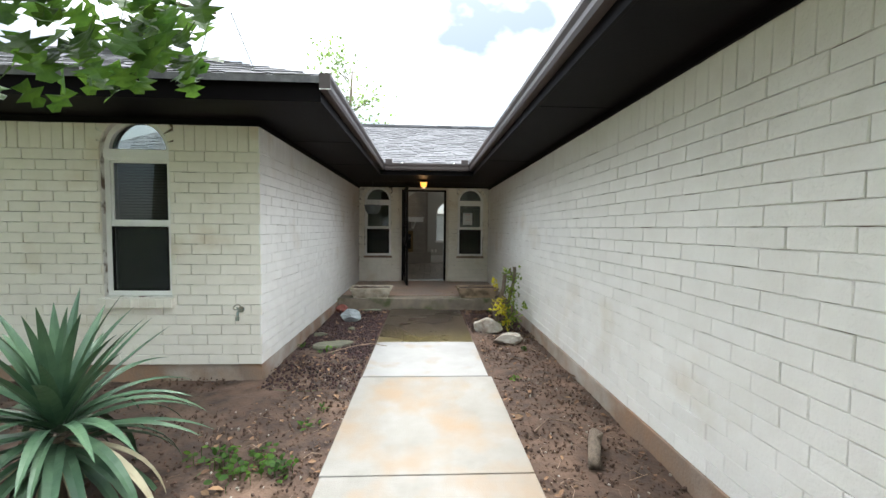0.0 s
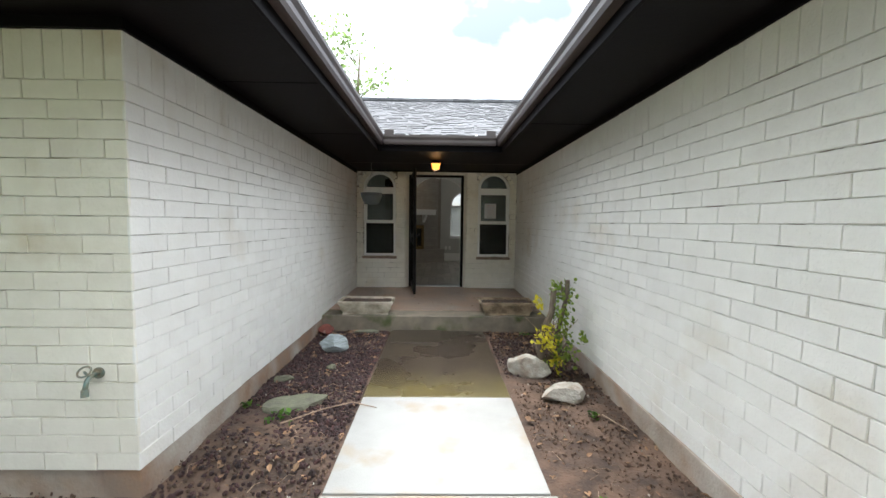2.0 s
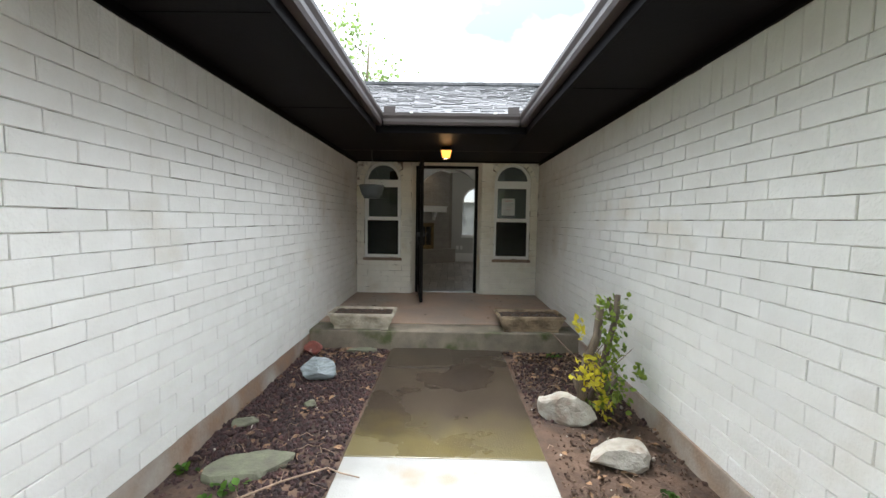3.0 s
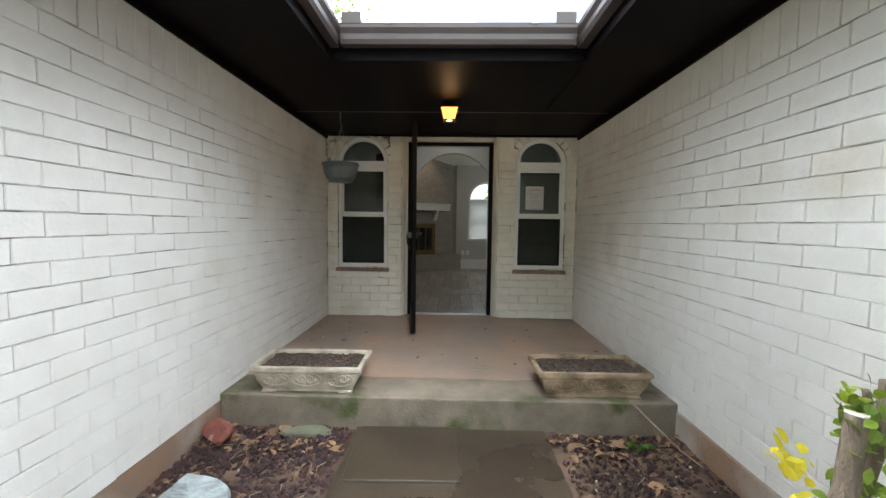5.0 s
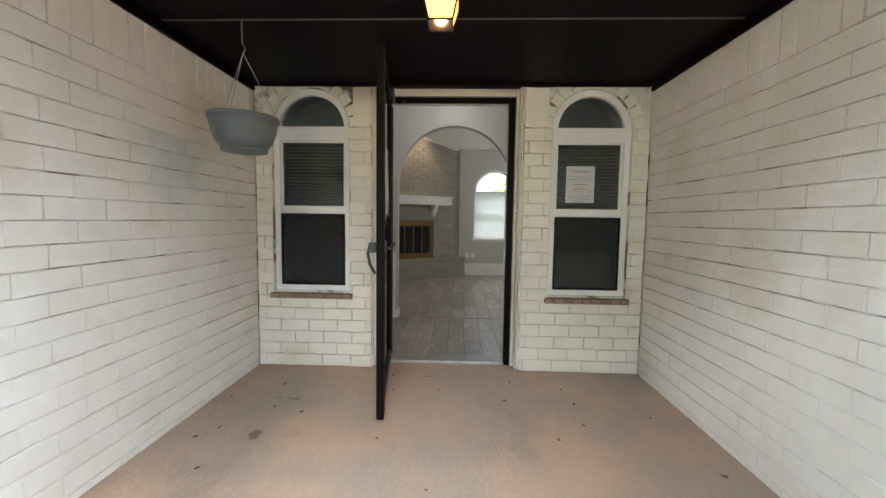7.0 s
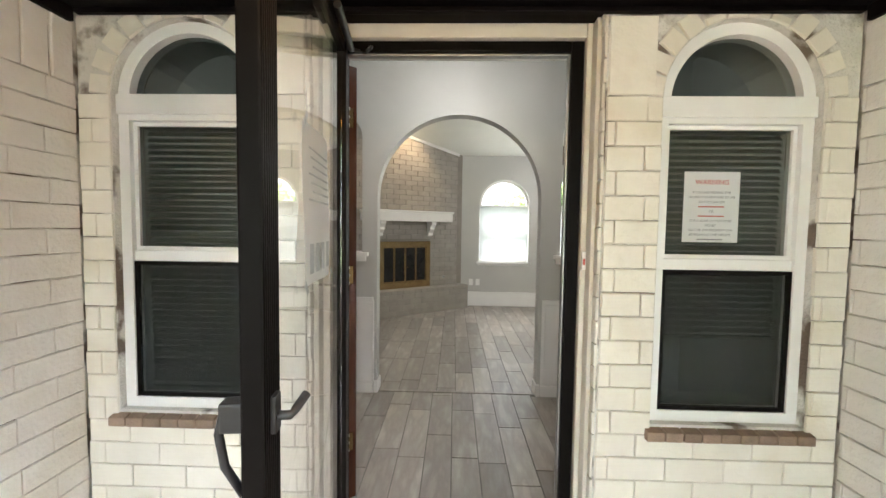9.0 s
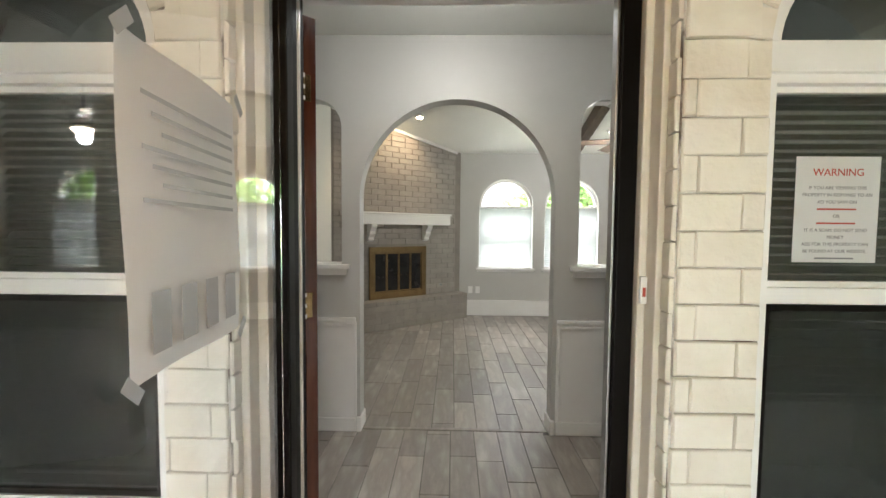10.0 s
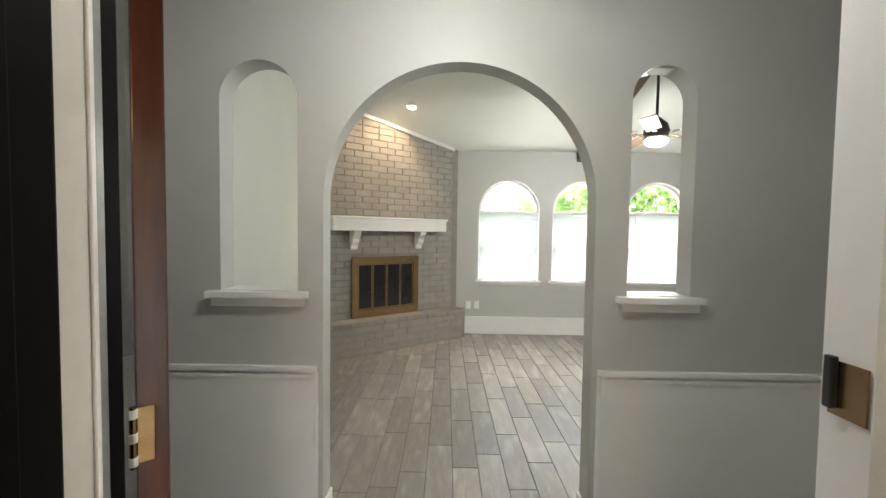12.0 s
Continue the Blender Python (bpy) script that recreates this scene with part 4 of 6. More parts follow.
# hanging pot
pot = thing("hanging_pot", "slate grey plastic pot hanging from a wire by the window", "plant pot", pose(-0.985, 8.05, 0))
part("bowl", put_lathe(bmesh.new(), [(0.085, 1.710), (0.108, 1.710), (0.138, 1.748), (0.158, 1.806), (0.166, 1.856), (0.172, 1.856), (0.172, 1.876), (0.160, 1.876), (0.153, 1.844)], 32), M_POT, pot, "", True)
part("drip_tray", put_lathe(bmesh.new(), [(0.07, 1.695), (0.11, 1.697), (0.115, 1.709)], 28), M_POT, pot)
for k in range(3):
    an = k * 2.1 + 0.5
    part("wire", put_tube(bmesh.new(), [(0.166 * math.cos(an), 0.168 * math.sin(an), 1.872), (0.004, 0.0, 2.20)], 0.0018, 5), M_STEEL, pot)
part("hook", put_tube(bmesh.new(), [(0.004, 0, 2.20), (0.016, 0, 2.215), (0.010, 0, 2.235), (0.0, 0, 2.25), (0.0, 0, SOF)], 0.003, 6), M_STEEL, pot)

# living room: windows with shades
for k, (a, b) in enumerate(FAR_W):
    w = thing("window_%d" % (k + 4), "white arched window with a closed pale cellular shade", "window", group="living room windows", kind="structure")
    y = FAR_Y + 0.07
    part("window_frame", panel(rect(a, FWZ, b, FWS), [rect(a + 0.04, FWZ + 0.04, b - 0.04, FWS - 0.032)], 0.06, lambda u, v, d: (u, y + d, v)), M_WHITEIN, w)
    part("arch_frame", panel(ring_arch(a, b, FWS + 0.002, 0.045), [], 0.06, lambda u, v, d: (u, y + d, v)), M_WHITEIN, w)
    part("meeting_rail", box(a + 0.041, y + 0.01, 1.46, b - 0.041, y + 0.05, 1.50, 0.004), M_WHITEIN, w)
    r, c = (b - a) / 2 - 0.046, (a + b) / 2
    part("pane", panel([(c + r * math.cos(math.pi * i / 24), FWS + 0.003 + r * math.sin(math.pi * i / 24)) for i in range(25)], [], 0.004, lambda u, v, d: (u, y + 0.03 + d, v)), M_GLASS, w).visible_shadow = False
    part("window_sill", box(a - 0.04, FAR_Y - 0.045, FWZ - 0.035, b + 0.04, FAR_Y + 0.069, FWZ - 0.002, 0.006), M_WHITEIN, w)
    part("apron", box(a - 0.02, FAR_Y - 0.016, FWZ - 0.065, b + 0.02, FAR_Y - 0.001, FWZ - 0.036, 0.003), M_WHITEIN, w)
    bm = bmesh.new()
    n = 48
    zt, zb = FWS - 0.036, FWZ + 0.03
    for i in range(n):
        h = (zt - zb) / n
        z = zb + h * i
        v = [bm.verts.new(p) for p in ((a + 0.015, FAR_Y + 0.034, z), (b - 0.015, FAR_Y + 0.034, z), (b - 0.015, FAR_Y + 0.026, z + h / 2), (a + 0.015, FAR_Y + 0.026, z + h / 2), (b - 0.015, FAR_Y + 0.034, z + h), (a + 0.015, FAR_Y + 0.034, z + h))]
        bm.faces.new(v[:4])
        bm.faces.new((v[3], v[2], v[4], v[5]))
    sh = part("cellular_shade", bm, M_SHADE, w, "pale pleated cellular shade, lowered")
    part("headrail", box(a + 0.012, FAR_Y + 0.012, zt, b - 0.012, FAR_Y + 0.05, zt + 0.032, 0.004), M_WHITEIN, sh)
    part("bottom_rail", box(a + 0.014, FAR_Y + 0.018, FWZ + 0.005, b - 0.014, FAR_Y + 0.042, FWZ + 0.029, 0.004), M_WHITEIN, sh)
    part("cord", put_tube(bmesh.new(), [(a + 0.13, FAR_Y + 0.01, 1.94), (a + 0.132, FAR_Y + 0.012, 1.35)], 0.0025, 5), M_STEEL, sh)
base = shell("baseboard", box(0.30, FAR_Y - 0.022, FLOOR, ROOM_X1, FAR_Y - 0.001, FLOOR + 0.235, 0.006), M_WHITEIN, "tall white painted baseboards", "baseboard")
part("cap", box(0.30, FAR_Y - 0.028, FLOOR + 0.236, ROOM_X1, FAR_Y - 0.001, FLOOR + 0.258, 0.005), M_WHITEIN, base)
for x in (0.335, 0.455):
    ol = thing("wall_outlet", "white plastic wall outlet plate", "outlet", group="outlets")
    part("plate", box(x, FAR_Y - 0.007, 0.525, x + 0.072, FAR_Y - 0.0005, 0.64, 0.003), M_WHITEIN, ol)
    for z in (0.55, 0.595):
        part("socket", box(x + 0.022, FAR_Y - 0.010, z, x + 0.050, FAR_Y - 0.0072, z + 0.026, 0.002), M_WHITE, ol)

# the arch wall's sills, wainscot and trim
for a, b in ((-1.084, -0.70), (0.924, 1.235)):
    s = thing("niche_sill", "white moulded sill under the arched wall opening", "sill", group="opening sills", kind="structure")
    part("board", box(a - 0.055, ARCH_Y - 0.05, 1.303, b + 0.055, ARCH_Y - 0.0005, 1.334, 0.003), M_WHITEIN, s)
    part("shelf", box(a + 0.001, ARCH_Y, 1.320, b - 0.001, ARCH_Y + ARCH_T + 0.03, 1.338, 0.003), M_WHITEIN, s)
    part("moulding", box(a - 0.035, ARCH_Y - 0.028, 1.26, b + 0.035, ARCH_Y - 0.0005, 1.302, 0.003), M_WHITEIN, s)
for a, b in ((FOYER_X0, AX[0] - 0.028), (AX[1] + 0.028, FOYER_X1)):
    wn = thing("wainscot", "white painted wainscot panel with moulded frame", "wainscot", group="wainscot", kind="structure")
    y = ARCH_Y
    part("backing", box(a, y - 0.006, FLOOR, b, y - 0.0005, 0.935), M_WHITEIN, wn)
    part("cap", box(a, y - 0.024, 0.936, b, y - 0.0005, 0.962, 0.003), M_WHITEIN, wn)
    inner = b - 0.012 if b < 0 else a + 0.012
    part("stile", box(min(inner, inner + 0.02), y - 0.018, FLOOR + 0.10, max(inner, inner + 0.02), y - 0.007, 0.935, 0.005), M_WHITEIN, wn)
    part("rail", box(a, y - 0.016, 0.902, b, y - 0.007, 0.922, 0.002), M_WHITEIN, wn)
    part("plinth", box(a, y - 0.022, FLOOR, b, y - 0.007, FLOOR + 0.095, 0.006), M_WHITEIN, wn)
for x0_, x1_ in ((AX[0] - 0.022, AX[0] + 0.012), (AX[1] - 0.012, AX[1] + 0.022)):
    cr = shell("trim_arch_foot", box(x0_, ARCH_Y - 0.024, FLOOR, x1_, ARCH_Y + ARCH_T + 0.012, FLOOR + 0.10, 0.006), M_WHITEIN, "white base trim round the arch foot", "baseboard")
shell("trim_floor_strip", box(AX[0] + 0.013, ARCH_Y + 0.02, FLOOR - 0.004, AX[1] - 0.013, ARCH_Y + 0.05, FLOOR + 0.005, 0.003), M_PLANK, "narrow wooden threshold strip under the arch", "trim")
shell("wainscot_side", box(FOYER_X1 - 0.008, YP + 0.345, FLOOR, FOYER_X1 - 0.0005, ARCH_Y - 0.026, 0.935), M_WHITEIN, "white wainscot on the entry's side wall", "wainscot")
shell("wainscot_side_cap", box(FOYER_X1 - 0.024, YP + 0.345, 0.936, FOYER_X1 - 0.0005, ARCH_Y - 0.026, 0.962, 0.006), M_WHITEIN, "white wainscot cap moulding", "trim")
sw = thing("air_vent", "small white ceiling vent in the entry wall opening", "vent")
part("plate", box(1.01, ARCH_Y + 0.02, 2.446, 1.14, ARCH_Y + 0.1, 2.4505, 0.001), M_WHITEIN, sw)

# corner fireplace on the diagonal
FC = Vector((0.105, 14.42))
FD, FN = Vector((-0.8077, -0.5896)), Vector((0.5896, -0.8077))
FROT = pose(0, 0, 0, 0, 0, math.degrees(math.atan2(FD.y, FD.x)))
HEARTH = 0.56


def fp(s, o, z):
    p = FC + FD * s + FN * o
    return (p.x, p.y, z)


def fp_box(s0, o0, z0, s1, o1, z1, bevel=0.0):
    bm = box(s0, o0, z0, s1, o1, z1, bevel)
    for v in bm.verts:
        v.co = Vector(fp(*v.co))
    return bm


def fp_top(s):
    """Where the sloping ceiling meets the brick face."""
    return FAR_Z + SLOPE * (FAR_Y - (FC.y + FD.y * s))


fire = thing("fireplace", "taupe painted brick corner fireplace with white mantel", "fireplace")
FS0, FS1, FZT = 0.582, 1.525, 1.32
bm = panel([(-0.13, FLOOR - 0.05), (2.06, FLOOR - 0.05), (2.06, fp_top(2.06) + 0.04), (-0.13, fp_top(-0.13) + 0.04)], [rect(FS0 + 0.06, HEARTH + 0.10, FS1 - 0.06, FZT - 0.07)], 0.12, lambda u, v, w: fp(u, -w - 0.008, v))
chimney = part("chimney_breast", bm, M_FPJOINT, fire)
part("firebox", fp_box(FS0 + 0.02, -0.42, HEARTH, FS1 - 0.02, -0.135, FZT, 0.0), M_SOOT, fire, "sooty black firebox")
hearth = part("hearth", fp_box(-0.10, -0.005, FLOOR - 0.05, 2.04, 0.215, HEARTH - 0.055, 0.008), M_FPJOINT, fire, "raised brick hearth")
part("crown_strip", panel([(-0.02, fp_top(-0.02) - 0.045), (2.04, fp_top(2.04) - 0.045), (2.04, fp_top(2.04) - 0.002), (-0.02, fp_top(-0.02) - 0.002)], [], 0.022, lambda u, v, w: fp(u, w + 0.006, v)), M_WHITEIN, fire, "white ceiling strip")
mantel = part("mantel", fp_box(0.23, 0.0, 1.645, 1.82, 0.19, 1.785, 0.006), M_WHITEIN, fire, "white boxed mantel shelf")
part("shelf_top", fp_box(0.215, 0.0, 1.786, 1.835, 0.21, 1.815, 0.006), M_WHITEIN, mantel)
for s in (0.545, 1.465):
    bm = bmesh.new()
    prof = [(0.0, 1.599), (0.165, 1.599), (0.165, 1.555), (0.135, 1.53), (0.105, 1.50), (0.115, 1.465), (0.085, 1.44), (0.055, 1.415), (0.06, 1.38), (0.03, 1.365), (0.0, 1.36)]
    ra = [bm.verts.new(fp(s, o, z + 0.045)) for o, z in prof]
    rb = [bm.verts.new(fp(s + 0.085, o, z + 0.045)) for o, z in prof]
    n = len(prof)
    for i in range(n):
        bm.faces.new((ra[i], ra[(i + 1) % n], rb[(i + 1) % n], rb[i]))
    bm.faces.new(ra)
    bm.faces.new(rb)
    part("corbel", bm, M_WHITEIN, mantel)
frame_b = part("brass_surround", panel(rect(FS0, HEARTH + 0.004, FS1, FZT), [rect(FS0 + 0.075, HEARTH + 0.10, FS1 - 0.075, FZT - 0.085)], 0.03, lambda u, v, w: fp(u, 0.012 + w, v)), M_BRASS, fire, "polished brass firescreen frame")
wd = (FS1 - FS0 - 0.15) / 4
for k in range(4):
    a = FS0 + 0.075 + k * wd
    d = part("glass_door", panel(rect(a + 0.002, HEARTH + 0.102, a + wd - 0.002, FZT - 0.087), [rect(a + 0.016, HEARTH + 0.118, a + wd - 0.016, FZT - 0.103)], 0.014, lambda u, v, w: fp(u, 0.016 + w, v)), M_BRASS, fire, "brass framed glass door")
    part("pane", fp_box(a + 0.017, 0.018, HEARTH + 0.119, a + wd - 0.017, 0.022, FZT - 0.104), M_SOOT, d)
    if k in (1, 2):
        kx = a + (wd - 0.03 if k == 1 else 0.03)
        part("knob", put_tube(bmesh.new(), [fp(kx, 0.03, 0.90), fp(kx, 0.05, 0.90)], 0.008, 8), M_BRASS, d)
gk = thing("gas_valve", "small round metal gas valve plate on the fireplace brick", "valve")
part("plate", put_tube(bmesh.new(), [fp(0.28, 0.001, 0.70), fp(0.28, 0.008, 0.70)], 0.026, 14), M_STEEL, gk)
part("stem", put_tube(bmesh.new(), [fp(0.28, 0.008, 0.70), fp(0.28, 0.022, 0.70)], 0.008, 8), M_BLACK, gk)


# beams, fan and ceiling lights
def ceil_z(y):
    return FAR_Z + SLOPE * (FAR_Y - y)


for x in (1.90, 4.3):
    bm = bmesh.new()
    a, b = (ARCH_Y + ARCH_T + 0.002, FAR_Y - 0.002)
    vs = [bm.verts.new(p) for p in ((x, a, ceil_z(a) - 0.15), (x + 0.13, a, ceil_z(a) - 0.15), (x + 0.13, a, ceil_z(a) + 0.01), (x, a, ceil_z(a) + 0.01),
                                    (x, b, ceil_z(b) - 0.15), (x + 0.13, b, ceil_z(b) - 0.15), (x + 0.13, b, ceil_z(b) + 0.01), (x, b, ceil_z(b) + 0.01))]
    for f in ((0, 1, 2, 3), (7, 6, 5, 4), (0, 4, 5, 1), (1, 5, 6, 2), (2, 6, 7, 3), (3, 7, 4, 0)):
        bm.faces.new([vs[i] for i in f])
    bmesh.ops.bevel(bm, geom=list(bm.edges), offset=0.008, segments=1, affect="EDGES")
    tagged(part("ceiling_beam", bm, M_BEAM), "dark stained rough wood ceiling beam", "beam", "ceiling beams")
fan = thing("ceiling_fan", "dark bronze ceiling fan with lit bowl light", "fan", pose(2.015, 12.54, 0.06))
part("canopy", put_lathe(bmesh.new(), [(0.03, 3.26), (0.07, 3.30), (0.075, ceil_z(12.54) - 0.03)], 20), M_BLACK, fan, "", True)
part("downrod", put_tube(bmesh.new(), [(0, 0, 2.66), (0, 0, 3.30)], 0.013, 10), M_BLACK, fan, "", True)
part("motor", put_lathe(bmesh.new(), [(0.05, 2.48), (0.10, 2.50), (0.115, 2.56), (0.095, 2.63), (0.04, 2.68), (0.02, 2.70)], 28), M_BLACK, fan, "", True)
part("light_bowl", put_lathe(bmesh.new(), [(0.02, 2.425), (0.07, 2.435), (0.10, 2.46), (0.105, 2.479)], 24), M_BULB, fan, "lit frosted bowl", True)
for k in range(5):
    an = radians(20 + 72 * k)
    rot = Matrix.Rotation(an, 4, "Z")
    bl = part("blade", box(0.17, -0.065, -0.004, 0.62, 0.065, 0.004, 0.003, Matrix.Translation((0, 0, 2.545)) @ rot @ Matrix.Rotation(radians(12), 4, "X")), M_BEAM, fan)
    part("bracket", box(0.09, -0.02, -0.006, 0.20, 0.02, 0.0, 0.002, Matrix.Translation((0, 0, 2.54)) @ rot), M_BLACK, bl)
sp = thing("spot_light", "small white ceiling spotlight, lit warm", "lamp", pose(-0.40, 13.44, 0))
cz = ceil_z(13.44)
part("base", put_lathe(bmesh.new(), [(0.05, cz - 0.03), (0.06, cz - 0.02), (0.06, cz + 0.02)], 20), M_WHITEIN, sp)
part("lens", put_lathe(bmesh.new(), [(0.02, cz - 0.045), (0.042, cz - 0.036), (0.045, cz - 0.031)], 18), M_BULB, sp, "lit lens")
dm = thing("entry_light", "lit white glass dome light on the entry ceiling", "lamp", pose(0.06, 9.85, 0))
part("pan", put_lathe(bmesh.new(), [(0.15, FOYER_H - 0.03), (0.16, FOYER_H - 0.02), (0.16, FOYER_H - 0.001)], 28), M_WHITEIN, dm)
part("dome", put_lathe(bmesh.new(), [(0.02, FOYER_H - 0.105), (0.07, FOYER_H - 0.095), (0.12, FOYER_H - 0.065), (0.145, FOYER_H - 0.031)], 28), M_DOME, dm, "lit frosted dome", True)
part("finial", put_lathe(bmesh.new(), [(0.005, FOYER_H - 0.135), (0.014, FOYER_H - 0.122), (0.012, FOYER_H - 0.106)], 12), M_BLACK, dm)
# thin sensor on the casing by the storm frame
ts = thing("door_sensor", "small white plastic door sensor with red mark", "sensor")
part("body", box(sx1 + 0.004, EY - 0.063, 1.38, sx1 + 0.022, EY - 0.0505, 1.455, 0.003), M_WHITE, ts)
part("mark", box(sx1 + 0.009, EY - 0.0645, 1.40, sx1 + 0.017, EY - 0.0632, 1.425), M_RED, ts)


# planters on the step
def planter(x0, x1, y0, y1, turn, label, stone):
    z0, z1 = PORCH, 0.362
    cx, cy = (x0 + x1) / 2, (y0 + y1) / 2
    hw, hd = (x1 - x0) / 2, (y1 - y0) / 2
    p = thing("planter", label, "planter", pose(cx, cy, 0, 0, 0, turn), "porch planters")

    def ring(bm, k, z, inset=0.0):
        return [bm.verts.new((sx * (hw * k - inset), sy * (hd * k - inset), z)) for sx, sy in ((-1, -1), (1, -1), (1, 1), (-1, 1))]
    bm = bmesh.new()
    levels = [(0.80, z0 + 0.016, 0), (0.82, z0 + 0.03, 0), (0.90, z0 + 0.08, 0), (0.95, z1 - 0.032, 0), (1.0, z1 - 0.028, 0), (1.0, z1, 0), (1.0, z1, 0.03), (1.0, z1 - 0.075, 0.036)]
    rs = [ring(bm, *l) for l in levels]
    for q, s in zip(rs, rs[1:]):
        for i in range(4):
            bm.faces.new((q[i], q[(i + 1) % 4], s[(i + 1) % 4], s[i]))
    bm.faces.new(rs[0][::-1])
    bm.faces.new(rs[-1])
    bmesh.ops.bevel(bm, geom=[e for e in bm.edges if abs(e.verts[0].co.z - e.verts[1].co.z) > 0.01 or e.verts[0].co.z > z1 - 0.001], offset=0.004, segments=2, affect="EDGES")
    part("body", bm, stone, p)
    for sx in (-1, 1):
        for sy in (-1, 1):
            part("foot", box(sx * hw * 0.70 - 0.045, sy * hd * 0.72 - 0.03, z0, sx * hw * 0.70 + 0.045, sy * hd * 0.72 + 0.03, z0 + 0.0165, 0.004), stone, p)
    part("plinth", box(-hw * 0.80, -hd * 0.80, z0 + 0.004, hw * 0.80, hd * 0.80, z0 + 0.0155, 0.003), stone, p)
    nx = 24
    bm = bmesh.new()
    g = [[bm.verts.new((-hw + 0.033 + (2 * hw - 0.066) * i / nx, -hd + 0.033 + (2 * hd - 0.066) * j / 8, z1 - 0.030 + 0.012 * noise.noise((i * 0.7 + x0, j * 0.9, 2)) + random.uniform(0, 0.008))) for i in range(nx + 1)] for j in range(9)]
    for j in range(8):
        for i in range(nx):
            bm.faces.new((g[j][i], g[j][i + 1], g[j + 1][i + 1], g[j + 1][i]))
    part("soil", bm, M_POTSOIL, p, "dry dark potting soil")
    rnd_ = random.Random(int(x0 * 100))
    bm = bmesh.new()
    for k in range(230):
        r_s = rnd_.choice((0.004, 0.006, 0.008, 0.013))
        at_ = Vector((rnd_.uniform(-hw + 0.045, hw - 0.045), rnd_.uniform(-hd + 0.045, hd - 0.045), z1 - 0.020))
        bmesh.ops.create_icosphere(bm, subdivisions=1, radius=r_s, matrix=Matrix.Translation(at_) @ Matrix.Diagonal((1, rnd_.uniform(0.6, 1.3), 0.7, 1)))
    for v in bm.verts:
        v.co += Vector((rnd_.uniform(-0.002, 0.002), rnd_.uniform(-0.002, 0.002), rnd_.uniform(-0.002, 0.002)))
    tagged(part("soil_crumbs", bm, M_CLOD, p), kind="stuff")
    # scroll reliefs on the front
    slope = math.atan2(hd * (0.95 - 0.82), z1 - z0 - 0.062)
    zc = (z0 + z1) / 2 + 0.004
    front = lambda z: -hd * (0.82 + 0.13 * (z - z0 - 0.03) / (z1 - z0 - 0.062)) - 0.001

    def spiral(cx_, cz_, r, turns, way, start):
        pts = []
        for i in range(22):
            f = i / 21
            an = start + way * f * turns * 2 * math.pi
            rr = r * (1 - 0.82 * f)
            z = cz_ + rr * math.sin(an)
            pts.append((cx_ + rr * math.cos(an), front(z), z))
        return pts
    for c in (-0.58, 0.0, 0.58):
        bm = bmesh.new()
        for w_ in (-1, 1):
            ox = c * hw + w_ * (0.028 if c == 0 else 0.035)
            put_tube(bm, spiral(ox, zc + (0.006 if c == 0 else 0.012 * w_), 0.033, 1.4, -w_, math.pi * (0.5 - 0.5 * w_)), 0.0095, 6, 0.6)
        if c == 0:
            for an in (-0.6, -0.3, 0, 0.3, 0.6):
                put_tube(bm, [(math.sin(an) * 0.01, front(zc - 0.04), zc - 0.04), (math.sin(an) * 0.075, front(zc - 0.02), zc - 0.035 + 0.06 * math.cos(an) * 0.5)], 0.006, 6, 0.5)
        part("scroll_relief", bm, stone, p, "", True)
        oval = [(c * hw + 0.098 * math.cos(i * math.pi / 12), front(zc + 0.048 * math.sin(i * math.pi / 12)), zc + 0.048 * math.sin(i * math.pi / 12)) for i in range(25)]
        part("oval_border", put_tube(bmesh.new(), oval, 0.0065, 6, 1.0, False), stone, p, "", True)
    part("rim_bead", put_tube(bmesh.new(), [(-hw * 0.96, front(z1 - 0.04), z1 - 0.038), (hw * 0.96, front(z1 - 0.04), z1 - 0.038)], 0.005, 6), stone, p, "", True)
    return p


planter(-1.225, -0.495, 6.775, 7.17, 1.0, "weathered cast-stone planter with scroll reliefs, soil only", M_STONE)
planter(0.66, 1.40, 6.785, 7.175, 1.0, "mossy brown cast-stone planter with scroll reliefs, soil only", M_STONEBROWN)


# rocks
def rock(name, label, place, size, material, seed, flat=False, turn=0.0, detail=3, strata=0.0):
    bm = bmesh.new()
    bmesh.ops.create_icosphere(bm, subdivisions=detail, radius=1.0)
    rnd = random.Random(seed)
    cuts = [(Vector((rnd.uniform(-1, 1), rnd.uniform(-1, 1), rnd.uniform(-0.6, 1))).normalized(), rnd.uniform(0.55, 0.85)) for _ in range(9)]
    for v in bm.verts:
        p = v.co.copy()
        for n_, d in cuts:
            e = p.dot(n_) - d
            if e > 0:
                p -= n_ * e
        p *= 1 + 0.10 * noise.noise(p * 2.1 + Vector((seed, 0, 0))) + 0.05 * noise.noise(p * 6)
        if strata:
            p.x += strata * (1 if int((p.z + 2) * 9) % 2 else -1) * 0.5
        if flat:
            p.z = max(-0.6, min(0.5, p.z * 2.5))
        v.co = Vector((p.x * size[0], p.y * size[1], p.z * size[2]))
    low = min(v.co.z for v in bm.verts)
    for v in bm.verts:
        v.co.z -= low
    ob = tagged(part(name, bm, material), label, "rock")
    ob.matrix_world = pose(*place, 0, 0, turn)
    return ob


